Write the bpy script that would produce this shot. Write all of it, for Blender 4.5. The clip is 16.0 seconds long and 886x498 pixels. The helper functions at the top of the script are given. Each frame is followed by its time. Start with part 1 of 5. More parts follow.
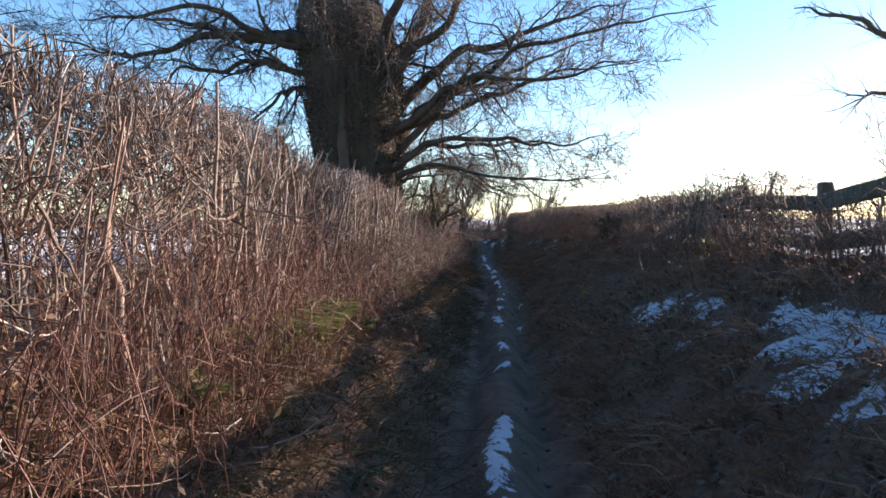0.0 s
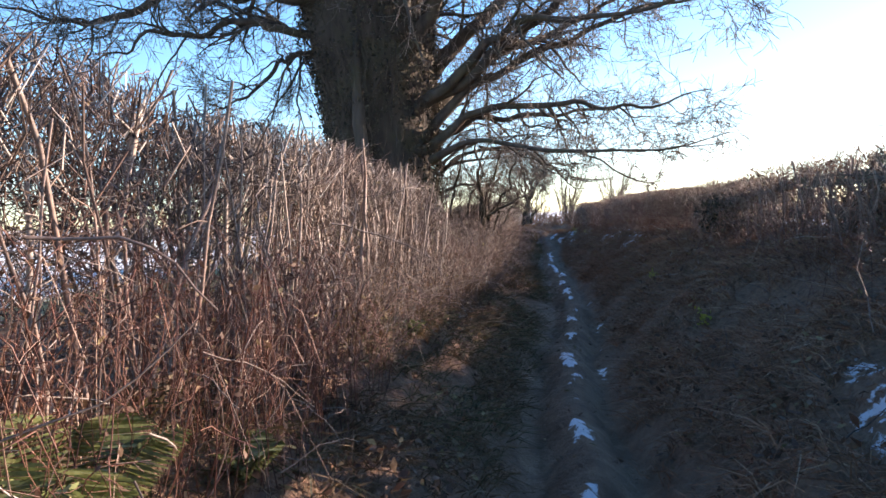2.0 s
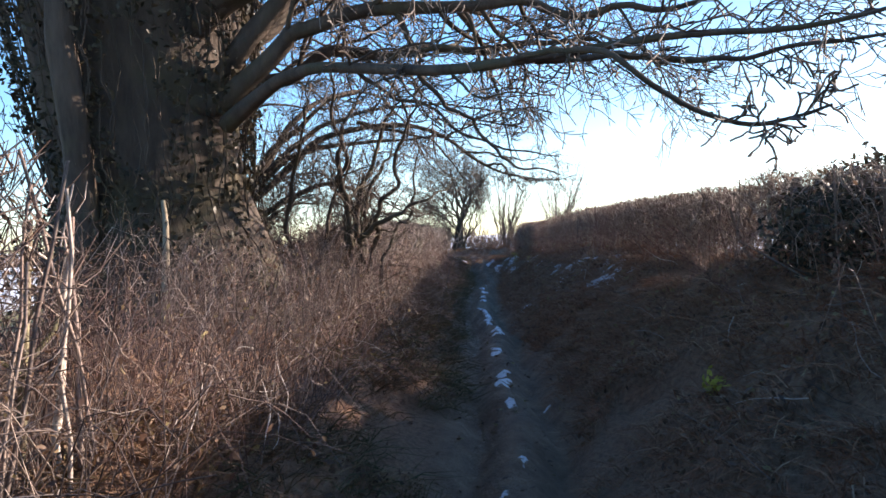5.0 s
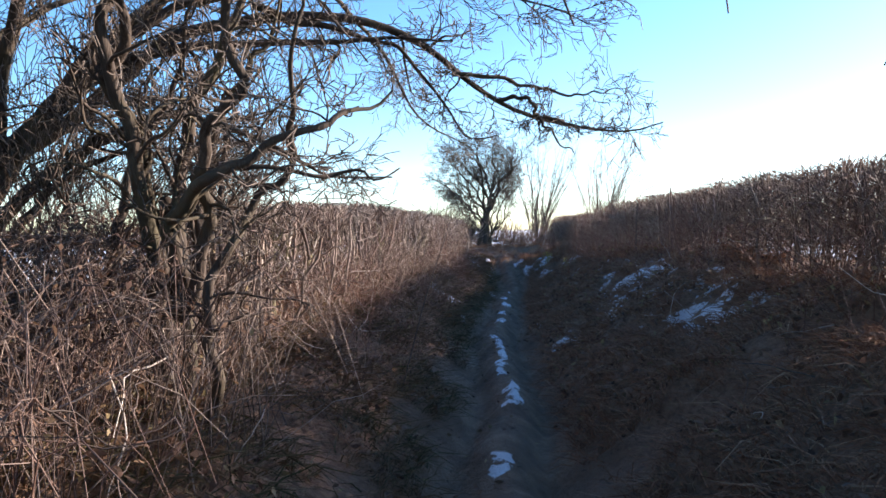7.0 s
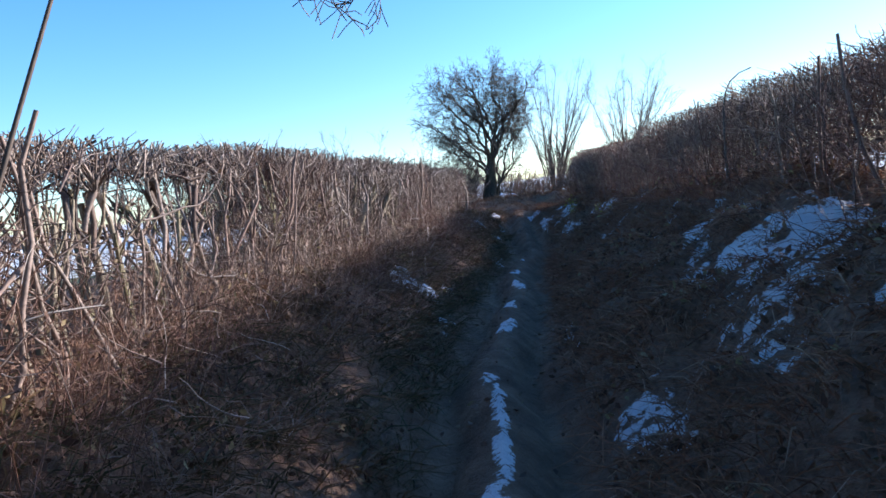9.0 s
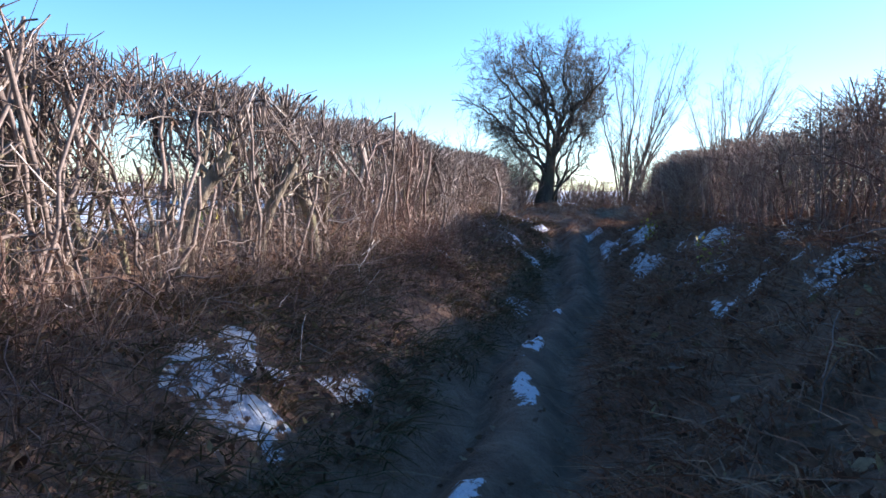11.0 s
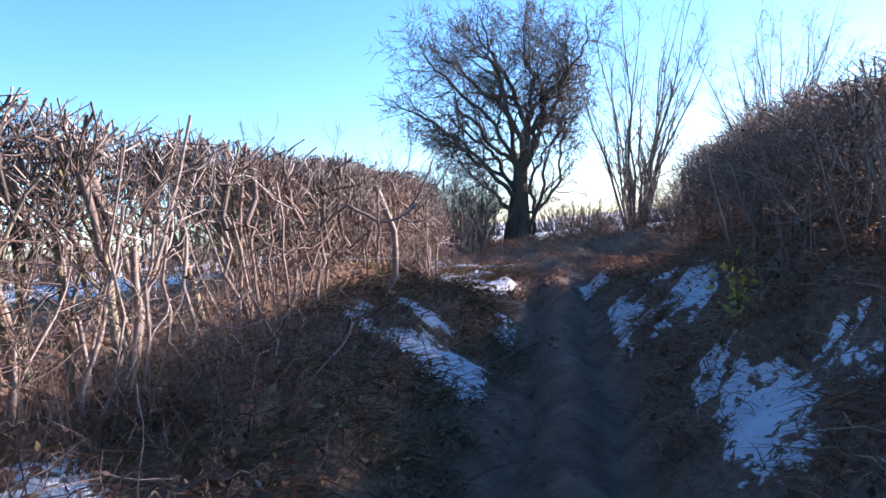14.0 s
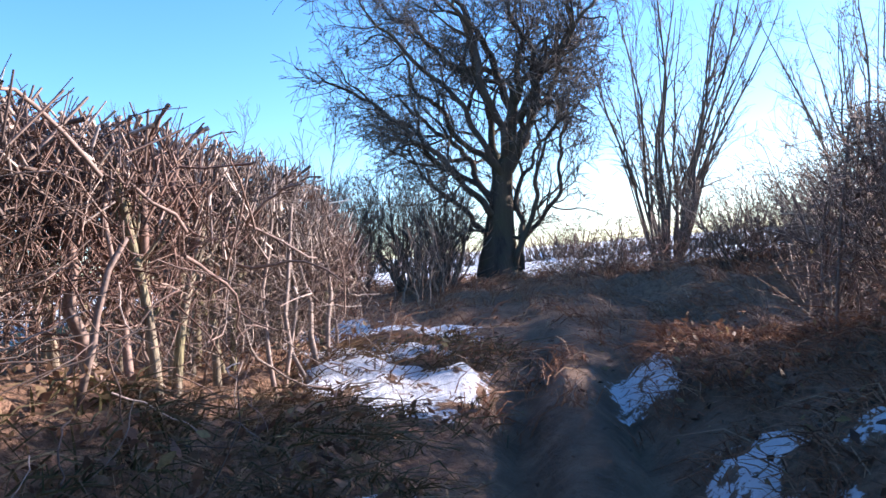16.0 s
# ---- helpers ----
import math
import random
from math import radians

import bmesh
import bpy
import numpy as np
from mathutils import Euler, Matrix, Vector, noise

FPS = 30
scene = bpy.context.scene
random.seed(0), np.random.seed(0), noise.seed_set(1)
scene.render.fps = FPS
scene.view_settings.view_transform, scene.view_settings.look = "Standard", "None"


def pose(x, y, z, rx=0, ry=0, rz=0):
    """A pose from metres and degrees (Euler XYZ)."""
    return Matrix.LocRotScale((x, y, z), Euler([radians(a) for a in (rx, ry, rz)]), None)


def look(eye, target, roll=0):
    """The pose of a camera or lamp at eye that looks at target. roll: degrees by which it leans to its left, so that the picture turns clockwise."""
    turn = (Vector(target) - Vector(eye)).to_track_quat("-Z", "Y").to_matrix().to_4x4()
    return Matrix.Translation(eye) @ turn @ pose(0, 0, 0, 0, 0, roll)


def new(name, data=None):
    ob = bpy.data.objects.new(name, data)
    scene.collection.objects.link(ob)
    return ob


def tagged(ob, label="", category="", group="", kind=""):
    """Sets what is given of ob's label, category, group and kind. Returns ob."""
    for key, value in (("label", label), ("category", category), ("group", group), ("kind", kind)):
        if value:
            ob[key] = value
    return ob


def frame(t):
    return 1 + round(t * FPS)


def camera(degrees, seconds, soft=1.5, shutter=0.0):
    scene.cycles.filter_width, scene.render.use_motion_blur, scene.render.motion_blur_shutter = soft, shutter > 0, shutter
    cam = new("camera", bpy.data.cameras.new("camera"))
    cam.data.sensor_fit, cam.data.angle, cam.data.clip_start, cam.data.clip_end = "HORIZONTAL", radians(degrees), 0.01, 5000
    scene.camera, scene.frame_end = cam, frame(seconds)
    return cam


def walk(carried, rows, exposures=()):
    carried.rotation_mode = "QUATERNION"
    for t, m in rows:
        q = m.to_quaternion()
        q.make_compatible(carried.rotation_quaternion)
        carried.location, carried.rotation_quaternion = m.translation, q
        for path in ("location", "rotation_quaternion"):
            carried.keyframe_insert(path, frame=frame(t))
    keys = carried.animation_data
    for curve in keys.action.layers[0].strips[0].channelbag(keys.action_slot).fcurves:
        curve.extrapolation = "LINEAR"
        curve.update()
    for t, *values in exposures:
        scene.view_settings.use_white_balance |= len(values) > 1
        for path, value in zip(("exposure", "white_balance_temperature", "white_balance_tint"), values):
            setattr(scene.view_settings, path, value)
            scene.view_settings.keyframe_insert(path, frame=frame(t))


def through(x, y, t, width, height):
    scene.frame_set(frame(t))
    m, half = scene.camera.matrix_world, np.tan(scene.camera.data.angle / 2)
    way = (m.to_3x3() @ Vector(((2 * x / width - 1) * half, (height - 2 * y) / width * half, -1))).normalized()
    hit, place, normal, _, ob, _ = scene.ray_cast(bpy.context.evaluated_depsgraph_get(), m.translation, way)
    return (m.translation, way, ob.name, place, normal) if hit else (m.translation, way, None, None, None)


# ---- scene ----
cam = camera(61.0, 16.0, 1.6)
PATH = [
    (0.0, (0.000, 0.000, 1.500), (0.103, 3.997, 1.399), 0.06),
    (0.5, (0.094, 0.939, 1.532), (0.146, 4.937, 1.414), 0.03),
    (1.0, (0.319, 1.884, 1.533), (0.304, 5.883, 1.467), -3.51),
    (1.5, (0.353, 2.812, 1.503), (0.285, 6.812, 1.475), -1.34),
    (2.0, (0.405, 3.904, 1.509), (0.147, 7.894, 1.397), -2.25),
    (2.5, (0.451, 4.962, 1.507), (0.116, 8.946, 1.380), -1.20),
    (3.0, (0.558, 6.097, 1.498), (0.257, 10.085, 1.432), -1.08),
    (3.5, (0.613, 7.165, 1.508), (0.412, 11.159, 1.451), 0.18),
    (4.0, (0.756, 8.356, 1.547), (0.612, 12.354, 1.542), -1.58),
    (4.5, (0.884, 9.578, 1.504), (0.775, 13.577, 1.564), 1.04),
    (5.0, (1.132, 10.722, 1.558), (1.194, 14.721, 1.556), -2.46),
    (5.2, (1.107, 11.141, 1.591), (1.213, 15.140, 1.576), -0.34),
    (7.3, (1.761, 16.281, 1.611), (1.637, 20.279, 1.569), -0.78),
    (7.5, (1.794, 16.785, 1.594), (1.712, 20.784, 1.543), -0.96),
    (8.0, (1.932, 18.020, 1.664), (1.821, 22.019, 1.678), -4.07),
    (8.5, (2.074, 19.298, 1.614), (1.937, 23.296, 1.593), -6.09),
    (9.0, (2.146, 20.702, 1.568), (1.913, 24.687, 1.315), -6.45),
    (9.2, (2.155, 21.201, 1.558), (1.846, 25.176, 1.236), -6.50),
    (11.3, (2.746, 26.754, 1.512), (2.182, 30.709, 1.312), 1.34),
    (11.5, (2.802, 27.151, 1.554), (2.247, 31.111, 1.468), -0.06),
    (12.0, (2.830, 28.289, 1.548), (2.389, 32.264, 1.559), 1.12),
    (12.5, (2.944, 29.373, 1.571), (2.474, 33.345, 1.581), -3.00),
    (13.0, (3.036, 30.405, 1.635), (2.592, 34.378, 1.779), -3.88),
    (13.5, (2.953, 31.542, 1.552), (2.475, 35.512, 1.631), -1.70),
    (14.0, (3.058, 32.925, 1.590), (2.509, 36.887, 1.545), -5.05),
    (14.5, (2.998, 34.236, 1.642), (2.415, 38.194, 1.683), -2.17),
    (15.0, (3.026, 35.601, 1.618), (2.369, 39.546, 1.708), -2.02),
    (15.5, (3.056, 36.687, 1.642), (2.480, 40.646, 1.619), -4.37),
    (16.0, (3.031, 37.954, 1.682), (2.541, 41.923, 1.778), -4.61),
]
walk(cam, [(t, look(eye, target, roll)) for t, eye, target, roll in PATH],
     [(0, 1.34, 7700, 21), (0.5, 1.46, 7600, 21), (2.0, 1.72, 7700, 22), (3.5, 1.6, 7500, 21), (5.2, 1.54, 7400, 20), (7.3, 1.5, 7000, 19), (8.2, 1.46, 6200, 16), (9.0, 1.18, 6200, 15), (11.3, 1.48, 6400, 19), (12.5, 1.62, 6300, 21), (14.5, 1.64, 6500, 24), (15.5, 1.58, 6500, 23), (16, 1.64, 6500, 22)])

# ---- light ----
SUN_AZ, SUN_EL = 64.0, 15.2   # degrees clockwise from +y, and above the horizon
world = bpy.data.worlds.new("sky_world")
scene.world = world
world.use_nodes = True
wn = world.node_tree.nodes
sky = wn.new("ShaderNodeTexSky")
sky.sky_type = "NISHITA"
sky.sun_disc = False
sky.sun_elevation = radians(SUN_EL)
sky.sun_rotation = radians(SUN_AZ)
sky.dust_density = 0.45
sky.air_density = 1.0
sky.ozone_density = 3.5
sky.altitude = 300
wn["Background"].inputs["Strength"].default_value = 0.15
deeper = wn.new("ShaderNodeHueSaturation")      # frost-clear air
deeper.inputs["Saturation"].default_value = 1.2
world.node_tree.links.new(sky.outputs[0], deeper.inputs["Color"])
world.node_tree.links.new(deeper.outputs[0], wn["Background"].inputs["Color"])
sun = new("sun", bpy.data.lights.new("sun", "SUN"))
sun.data.energy, sun.data.angle, sun.data.color = 5.0, radians(0.6), (1.0, 0.92, 0.83)
a, e = radians(SUN_AZ), radians(SUN_EL)
sun.matrix_world = look((0, 0, 0), (-math.sin(a) * math.cos(e), -math.cos(a) * math.cos(e), -math.sin(e)))

rng = np.random.default_rng(7)


# ---- materials ----
def ramp(nt, stops):
    n = nt.nodes.new("ShaderNodeValToRGB")
    cr = n.color_ramp
    while len(cr.elements) < len(stops):
        cr.elements.new(0.5)
    for el, (p, c) in zip(cr.elements, stops):
        el.position, el.color = p, (*c, 1)
    return n


def mixer(nt, kind, fac, a, b):
    n = nt.nodes.new("ShaderNodeMix")
    n.data_type, n.blend_type = "RGBA", kind
    for sock, v in ((n.inputs[0], fac), (n.inputs[6], a), (n.inputs[7], b)):
        if isinstance(v, (int, float)):
            sock.default_value = v
        elif isinstance(v, tuple):
            sock.default_value = (*v, 1)
        else:
            nt.links.new(v, sock)
    return n.outputs[2]


def noise_tex(nt, scale, detail=4, rough=0.6, stretch=None):
    co = nt.nodes.new("ShaderNodeTexCoord")
    src = co.outputs["Object"]
    if stretch:
        mp = nt.nodes.new("ShaderNodeMapping")
        mp.inputs["Scale"].default_value = stretch
        nt.links.new(src, mp.inputs["Vector"])
        src = mp.outputs[0]
    n = nt.nodes.new("ShaderNodeTexNoise")
    n.inputs["Scale"].default_value, n.inputs["Detail"].default_value, n.inputs["Roughness"].default_value = scale, detail, rough
    nt.links.new(src, n.inputs["Vector"])
    return n.outputs["Fac"]


def base_material(name, rough=0.8):
    m = bpy.data.materials.new(name)
    m.use_nodes = True
    nt = m.node_tree
    b = nt.nodes["Principled BSDF"]
    b.inputs["Roughness"].default_value = rough
    b.inputs["Specular IOR Level"].default_value = 0.3
    return m, nt, b


def twig_material(name, stops, patch=None, patch_scale=0.5, rough=0.7, grain=60, through=0.0):
    """Bark or leaf whose tone differs from piece to piece, with broad drifts of a second tone and fine grain."""
    m, nt, b = base_material(name, rough)
    geo = nt.nodes.new("ShaderNodeNewGeometry")
    r = ramp(nt, stops)
    nt.links.new(geo.outputs["Random Per Island"], r.inputs["Fac"])
    col = r.outputs["Color"]
    if patch:
        f = noise_tex(nt, patch_scale, 3)
        g = ramp(nt, [(0.48, (0, 0, 0)), (0.64, (0.6, 0.6, 0.6))])
        nt.links.new(f, g.inputs["Fac"])
        col = mixer(nt, "MIX", g.outputs["Color"], col, patch)
    f2 = noise_tex(nt, grain, 3)
    g2 = ramp(nt, [(0.3, (0.6, 0.6, 0.6)), (0.7, (1.15, 1.15, 1.15))])
    nt.links.new(f2, g2.inputs["Fac"])
    col = mixer(nt, "MULTIPLY", 1.0, col, g2.outputs["Color"])
    nt.links.new(col, b.inputs["Base Color"])
    if through:
        tr = nt.nodes.new("ShaderNodeBsdfTranslucent")
        nt.links.new(col, tr.inputs["Color"])
        mx = nt.nodes.new("ShaderNodeMixShader")
        mx.inputs[0].default_value = through
        nt.links.new(b.outputs[0], mx.inputs[1])
        nt.links.new(tr.outputs[0], mx.inputs[2])
        nt.links.new(mx.outputs[0], nt.nodes["Material Output"].inputs["Surface"])
    return m


def bark_material(name, dark, light, moss=None, scale=5.0):
    m, nt, b = base_material(name, 0.85)
    f = noise_tex(nt, scale, 6, 0.7, (1, 1, 0.22))
    r = ramp(nt, [(0.3, dark), (0.7, light)])
    nt.links.new(f, r.inputs["Fac"])
    col = r.outputs["Color"]
    if moss:
        g = ramp(nt, [(0.5, (0, 0, 0)), (0.65, (0.8, 0.8, 0.8))])
        nt.links.new(noise_tex(nt, 1.6, 4), g.inputs["Fac"])
        col = mixer(nt, "MIX", g.outputs["Color"], col, moss)
    nt.links.new(col, b.inputs["Base Color"])
    bp = nt.nodes.new("ShaderNodeBump")
    bp.inputs["Strength"].default_value, bp.inputs["Distance"].default_value = 0.9, 0.04
    nt.links.new(f, bp.inputs["Height"])
    nt.links.new(bp.outputs[0], b.inputs["Normal"])
    return m


def ground_material():
    """Wet mud, leaf-littered bank, rough grass and old snow, by what lies there."""
    m, nt, b = base_material("lane_ground", 0.8)

    def layer(name):
        n = nt.nodes.new("ShaderNodeAttribute")
        n.attribute_name = name
        return n.outputs["Fac"]
    n1, n2, n3 = noise_tex(nt, 3.0, 6, 0.7), noise_tex(nt, 22.0, 5, 0.7), noise_tex(nt, 0.35, 3)
    mud = ramp(nt, [(0.3, (0.1, 0.058, 0.037)), (0.52, (0.2, 0.12, 0.075)), (0.72, (0.3, 0.195, 0.13))])
    nt.links.new(n1, mud.inputs["Fac"])
    bank = ramp(nt, [(0.28, (0.1, 0.056, 0.036)), (0.45, (0.2, 0.113, 0.072)), (0.6, (0.29, 0.17, 0.11)), (0.75, (0.18, 0.15, 0.066))])
    nt.links.new(n2, bank.inputs["Fac"])
    field = ramp(nt, [(0.35, (0.13, 0.125, 0.05)), (0.65, (0.27, 0.23, 0.11))])
    nt.links.new(n3, field.inputs["Fac"])
    col = mixer(nt, "MIX", layer("mud"), bank.outputs["Color"], mud.outputs["Color"])
    col = mixer(nt, "MIX", layer("field"), col, field.outputs["Color"])
    # snow breaks up along its edge
    ad = nt.nodes.new("ShaderNodeMath")
    ad.operation = "MULTIPLY"
    nt.links.new(layer("snow"), ad.inputs[0])
    sc = nt.nodes.new("ShaderNodeMath")
    sc.operation = "MULTIPLY_ADD"
    sc.inputs[1].default_value, sc.inputs[2].default_value = 4.8, -1.4
    nt.links.new(noise_tex(nt, 8.0, 6, 0.68), sc.inputs[0])
    nt.links.new(sc.outputs[0], ad.inputs[1])
    edge = ramp(nt, [(0.42, (0, 0, 0)), (0.52, (1, 1, 1))])
    nt.links.new(ad.outputs[0], edge.inputs["Fac"])
    tone = ramp(nt, [(0.3, (0.62, 0.66, 0.72)), (0.6, (0.82, 0.84, 0.87))])
    nt.links.new(n1, tone.inputs["Fac"])
    col = mixer(nt, "MIX", edge.outputs["Color"], col, tone.outputs["Color"])
    nt.links.new(col, b.inputs["Base Color"])
    rr = ramp(nt, [(0.0, (0.95, 0.95, 0.95)), (1.0, (0.6, 0.6, 0.6))])
    wet = nt.nodes.new("ShaderNodeMath")
    wet.operation = "MULTIPLY"
    nt.links.new(layer("mud"), wet.inputs[0])
    nt.links.new(n1, wet.inputs[1])
    nt.links.new(wet.outputs[0], rr.inputs["Fac"])
    nt.links.new(rr.outputs["Color"], b.inputs["Roughness"])
    bp = nt.nodes.new("ShaderNodeBump")
    bp.inputs["Strength"].default_value, bp.inputs["Distance"].default_value = 0.9, 0.08
    nt.links.new(n2, bp.inputs["Height"])
    nt.links.new(bp.outputs[0], b.inputs["Normal"])
    return m


M_GROUND = ground_material()
M_HEDGE_L = twig_material("hedge_twigs_brown", [(0, (0.045, 0.032, 0.027)), (0.5, (0.14, 0.098, 0.08)), (0.85, (0.26, 0.195, 0.16)), (1, (0.44, 0.36, 0.3))], (0.2, 0.1, 0.074), 0.7)
M_WHIP = twig_material("hedge_whips_tan", [(0, (0.06, 0.044, 0.037)), (0.45, (0.18, 0.132, 0.11)), (0.75, (0.36, 0.285, 0.24)), (0.93, (0.56, 0.48, 0.41)), (1, (0.7, 0.63, 0.55))], (0.24, 0.13, 0.098), 0.6)
M_OLD = bark_material("old_hedge_stems", (0.08, 0.062, 0.046), (0.36, 0.3, 0.22), (0.2, 0.185, 0.085), 9.0)
M_HEDGE_R = twig_material("hedge_twigs_dark", [(0, (0.09, 0.06, 0.047)), (0.6, (0.23, 0.15, 0.113)), (1, (0.4, 0.3, 0.23))], (0.22, 0.1, 0.068), 0.5)
M_DEAD_LEAF = twig_material("dead_leaves", [(0, (0.085, 0.044, 0.03)), (0.5, (0.165, 0.092, 0.06)), (0.85, (0.25, 0.155, 0.095)), (1, (0.34, 0.27, 0.13))], rough=0.65, through=0.3)
M_BRAMBLE = twig_material("bramble_stems", [(0, (0.07, 0.034, 0.026)), (0.5, (0.17, 0.068, 0.048)), (0.85, (0.29, 0.135, 0.092)), (1, (0.46, 0.33, 0.25))], rough=0.55)
M_GRASS = twig_material("winter_grass", [(0, (0.06, 0.066, 0.026)), (0.4, (0.12, 0.095, 0.045)), (0.75, (0.2, 0.125, 0.07)), (1, (0.32, 0.22, 0.13))], (0.15, 0.072, 0.042), 0.8, rough=0.65, through=0.2)
M_THATCH = twig_material("dead_bracken", [(0, (0.14, 0.066, 0.042)), (0.5, (0.3, 0.145, 0.085)), (0.9, (0.42, 0.24, 0.15)), (1, (0.5, 0.35, 0.23))], (0.22, 0.09, 0.05), 0.9, rough=0.8, through=0.2)
M_GREEN = twig_material("fern_green", [(0, (0.07, 0.09, 0.03)), (0.6, (0.18, 0.2, 0.07)), (1, (0.36, 0.36, 0.17))], rough=0.45, through=0.35)
M_IVY = twig_material("ivy_leaves", [(0, (0.022, 0.02, 0.012)), (0.6, (0.055, 0.046, 0.026)), (1, (0.12, 0.09, 0.055))], rough=0.5, through=0.15)
M_BARK = bark_material("oak_bark", (0.028, 0.02, 0.016), (0.105, 0.078, 0.06), (0.07, 0.06, 0.034))
M_TWIG = twig_material("bare_twigs", [(0, (0.05, 0.038, 0.032)), (0.6, (0.125, 0.097, 0.08)), (1, (0.23, 0.185, 0.155))])
M_WOOD = bark_material("weathered_rail", (0.06, 0.048, 0.036), (0.17, 0.14, 0.11), (0.09, 0.1, 0.05), 9)
M_BERRY_YELLOW = twig_material("yellow_leaves", [(0, (0.3, 0.3, 0.05)), (1, (0.5, 0.44, 0.08))], rough=0.5, through=0.4)


# ---- mesh building ----
def mesh_from(name, verts, faces, mat, smooth=False):
    """One mesh out of numpy arrays; faces are all quads or all triangles."""
    me = bpy.data.meshes.new(name)
    verts, faces = np.asarray(verts, np.float32).reshape(-1, 3), np.asarray(faces, np.int32)
    n, k = faces.shape
    me.vertices.add(len(verts))
    me.vertices.foreach_set("co", verts.ravel())
    me.loops.add(n * k)
    me.loops.foreach_set("vertex_index", faces.ravel())
    me.polygons.add(n)
    me.polygons.foreach_set("loop_start", np.arange(0, n * k, k, dtype=np.int32))
    if smooth:
        me.polygons.foreach_set("use_smooth", np.ones(n, bool))
    me.update(calc_edges=True)
    me.materials.append(mat)
    return me


def unit(v):
    return v / np.maximum(np.linalg.norm(v, axis=-1, keepdims=True), 1e-9)


def tubes(P, R, sides=3):
    """Tapered tubes along the lines P (n, k, 3) with radii R (n, k)."""
    n, k, _ = P.shape
    T = unit(np.gradient(P, axis=1))
    ref = np.where(np.abs(T[:, 0, 2:]) > 0.9, np.array([1.0, 0, 0]), np.array([0, 0, 1.0]))
    turns = [unit(np.cross(T[:, 0], ref))]
    for i in range(1, k):                           # carried along the line, so that no ring twists
        turns.append(unit(turns[-1] - T[:, i] * (turns[-1] * T[:, i]).sum(-1, keepdims=True)))
    A = np.stack(turns, 1)
    B = np.cross(T, A)
    w = np.arange(sides) * 2 * np.pi / sides
    V = P[:, :, None] + R[:, :, None, None] * (A[:, :, None] * np.cos(w)[:, None] + B[:, :, None] * np.sin(w)[:, None])
    idx = np.arange(n * k * sides).reshape(n, k, sides)
    nxt = np.roll(idx, -1, axis=2)
    F = np.stack([idx[:, :-1], nxt[:, :-1], nxt[:, 1:], idx[:, 1:]], -1)
    return V.reshape(-1, 3), F.reshape(-1, 4)


def ribbons(P, W):
    """Flat blades along the lines P (n, k, 3), of half widths W (n, k)."""
    n, k, _ = P.shape
    side = unit(np.cross(P[:, -1] - P[:, 0], rng.normal(size=(n, 3))))[:, None]
    V = np.stack([P - side * W[..., None], P + side * W[..., None]], 2)
    idx = np.arange(n * k * 2).reshape(n, k, 2)
    F = np.stack([idx[:, :-1, 0], idx[:, :-1, 1], idx[:, 1:, 1], idx[:, 1:, 0]], -1)
    return V.reshape(-1, 3), F.reshape(-1, 4)


def leaf_quads(C, size, flat=0.0):
    """Folded leaves, six corners each, centred at C with half length size."""
    n = len(C)
    d = unit(rng.normal(size=(n, 3)) * np.array([1, 1, 1 - flat]))
    s = unit(np.cross(d, rng.normal(size=(n, 3)) * np.array([1 - flat, 1 - flat, 1]) + 1e-4))
    up = np.cross(d, s)
    size = np.broadcast_to(size, (n,))[:, None]
    rows = []
    for q, wd, lift in ((-1, 0.12, 0), (0.0, 0.55, 0.18), (1, 0.08, 0.0)):
        rows += [C + d * q * size - s * wd * size + up * lift * size, C + d * q * size + s * wd * size + up * lift * size]
    V = np.stack(rows, 1)
    i = np.arange(n * 6).reshape(n, 6)
    F = np.concatenate([i[:, [0, 1, 3, 2]], i[:, [2, 3, 5, 4]]])
    return V.reshape(-1, 3), F


def joined(*pieces):
    V, F, o = [], [], 0
    for v, f in pieces:
        V.append(v)
        F.append(f + o)
        o += len(v)
    return np.concatenate(V), np.concatenate(F)


def grown(P, R, n, span, length, angle, pull, wild, k, thin=0.55, tip=0.25):
    """n side shoots on each line of P: between the fractions span of it, of a length, off at an angle, drawn along pull, wandering by wild."""
    N, K, _ = P.shape
    t = rng.uniform(*span, (N, n)) * (K - 1)
    i = np.minimum(t.astype(int), K - 2)
    f = (t - i)[..., None]
    rows = np.arange(N)[:, None]
    start = P[rows, i] * (1 - f) + P[rows, i + 1] * f
    r0 = R[rows, i] * (1 - f[..., 0]) + R[rows, i + 1] * f[..., 0]
    T = unit(P[rows, i + 1] - P[rows, i])
    perp = unit(np.cross(T, rng.normal(size=T.shape)))
    a = np.radians(rng.uniform(*angle, (N, n)))[..., None]
    d = T * np.cos(a) + perp * np.sin(a)
    L = rng.uniform(*length, (N, n)) * (1.15 - 0.6 * t / (K - 1))
    start, d, L, r0 = start.reshape(-1, 3), d.reshape(-1, 3), L.reshape(-1), r0.reshape(-1)
    line = [start]
    for _ in range(k - 1):
        d = unit(d + np.asarray(pull) / (k - 1) + rng.normal(size=d.shape) * wild)
        line.append(line[-1] + d * (L / (k - 1))[:, None])
    Q = np.stack(line, 1)
    r = np.minimum(r0 * thin, L * 0.022 + 0.0015)
    return Q, r[:, None] * np.linspace(1, tip, k)[None]


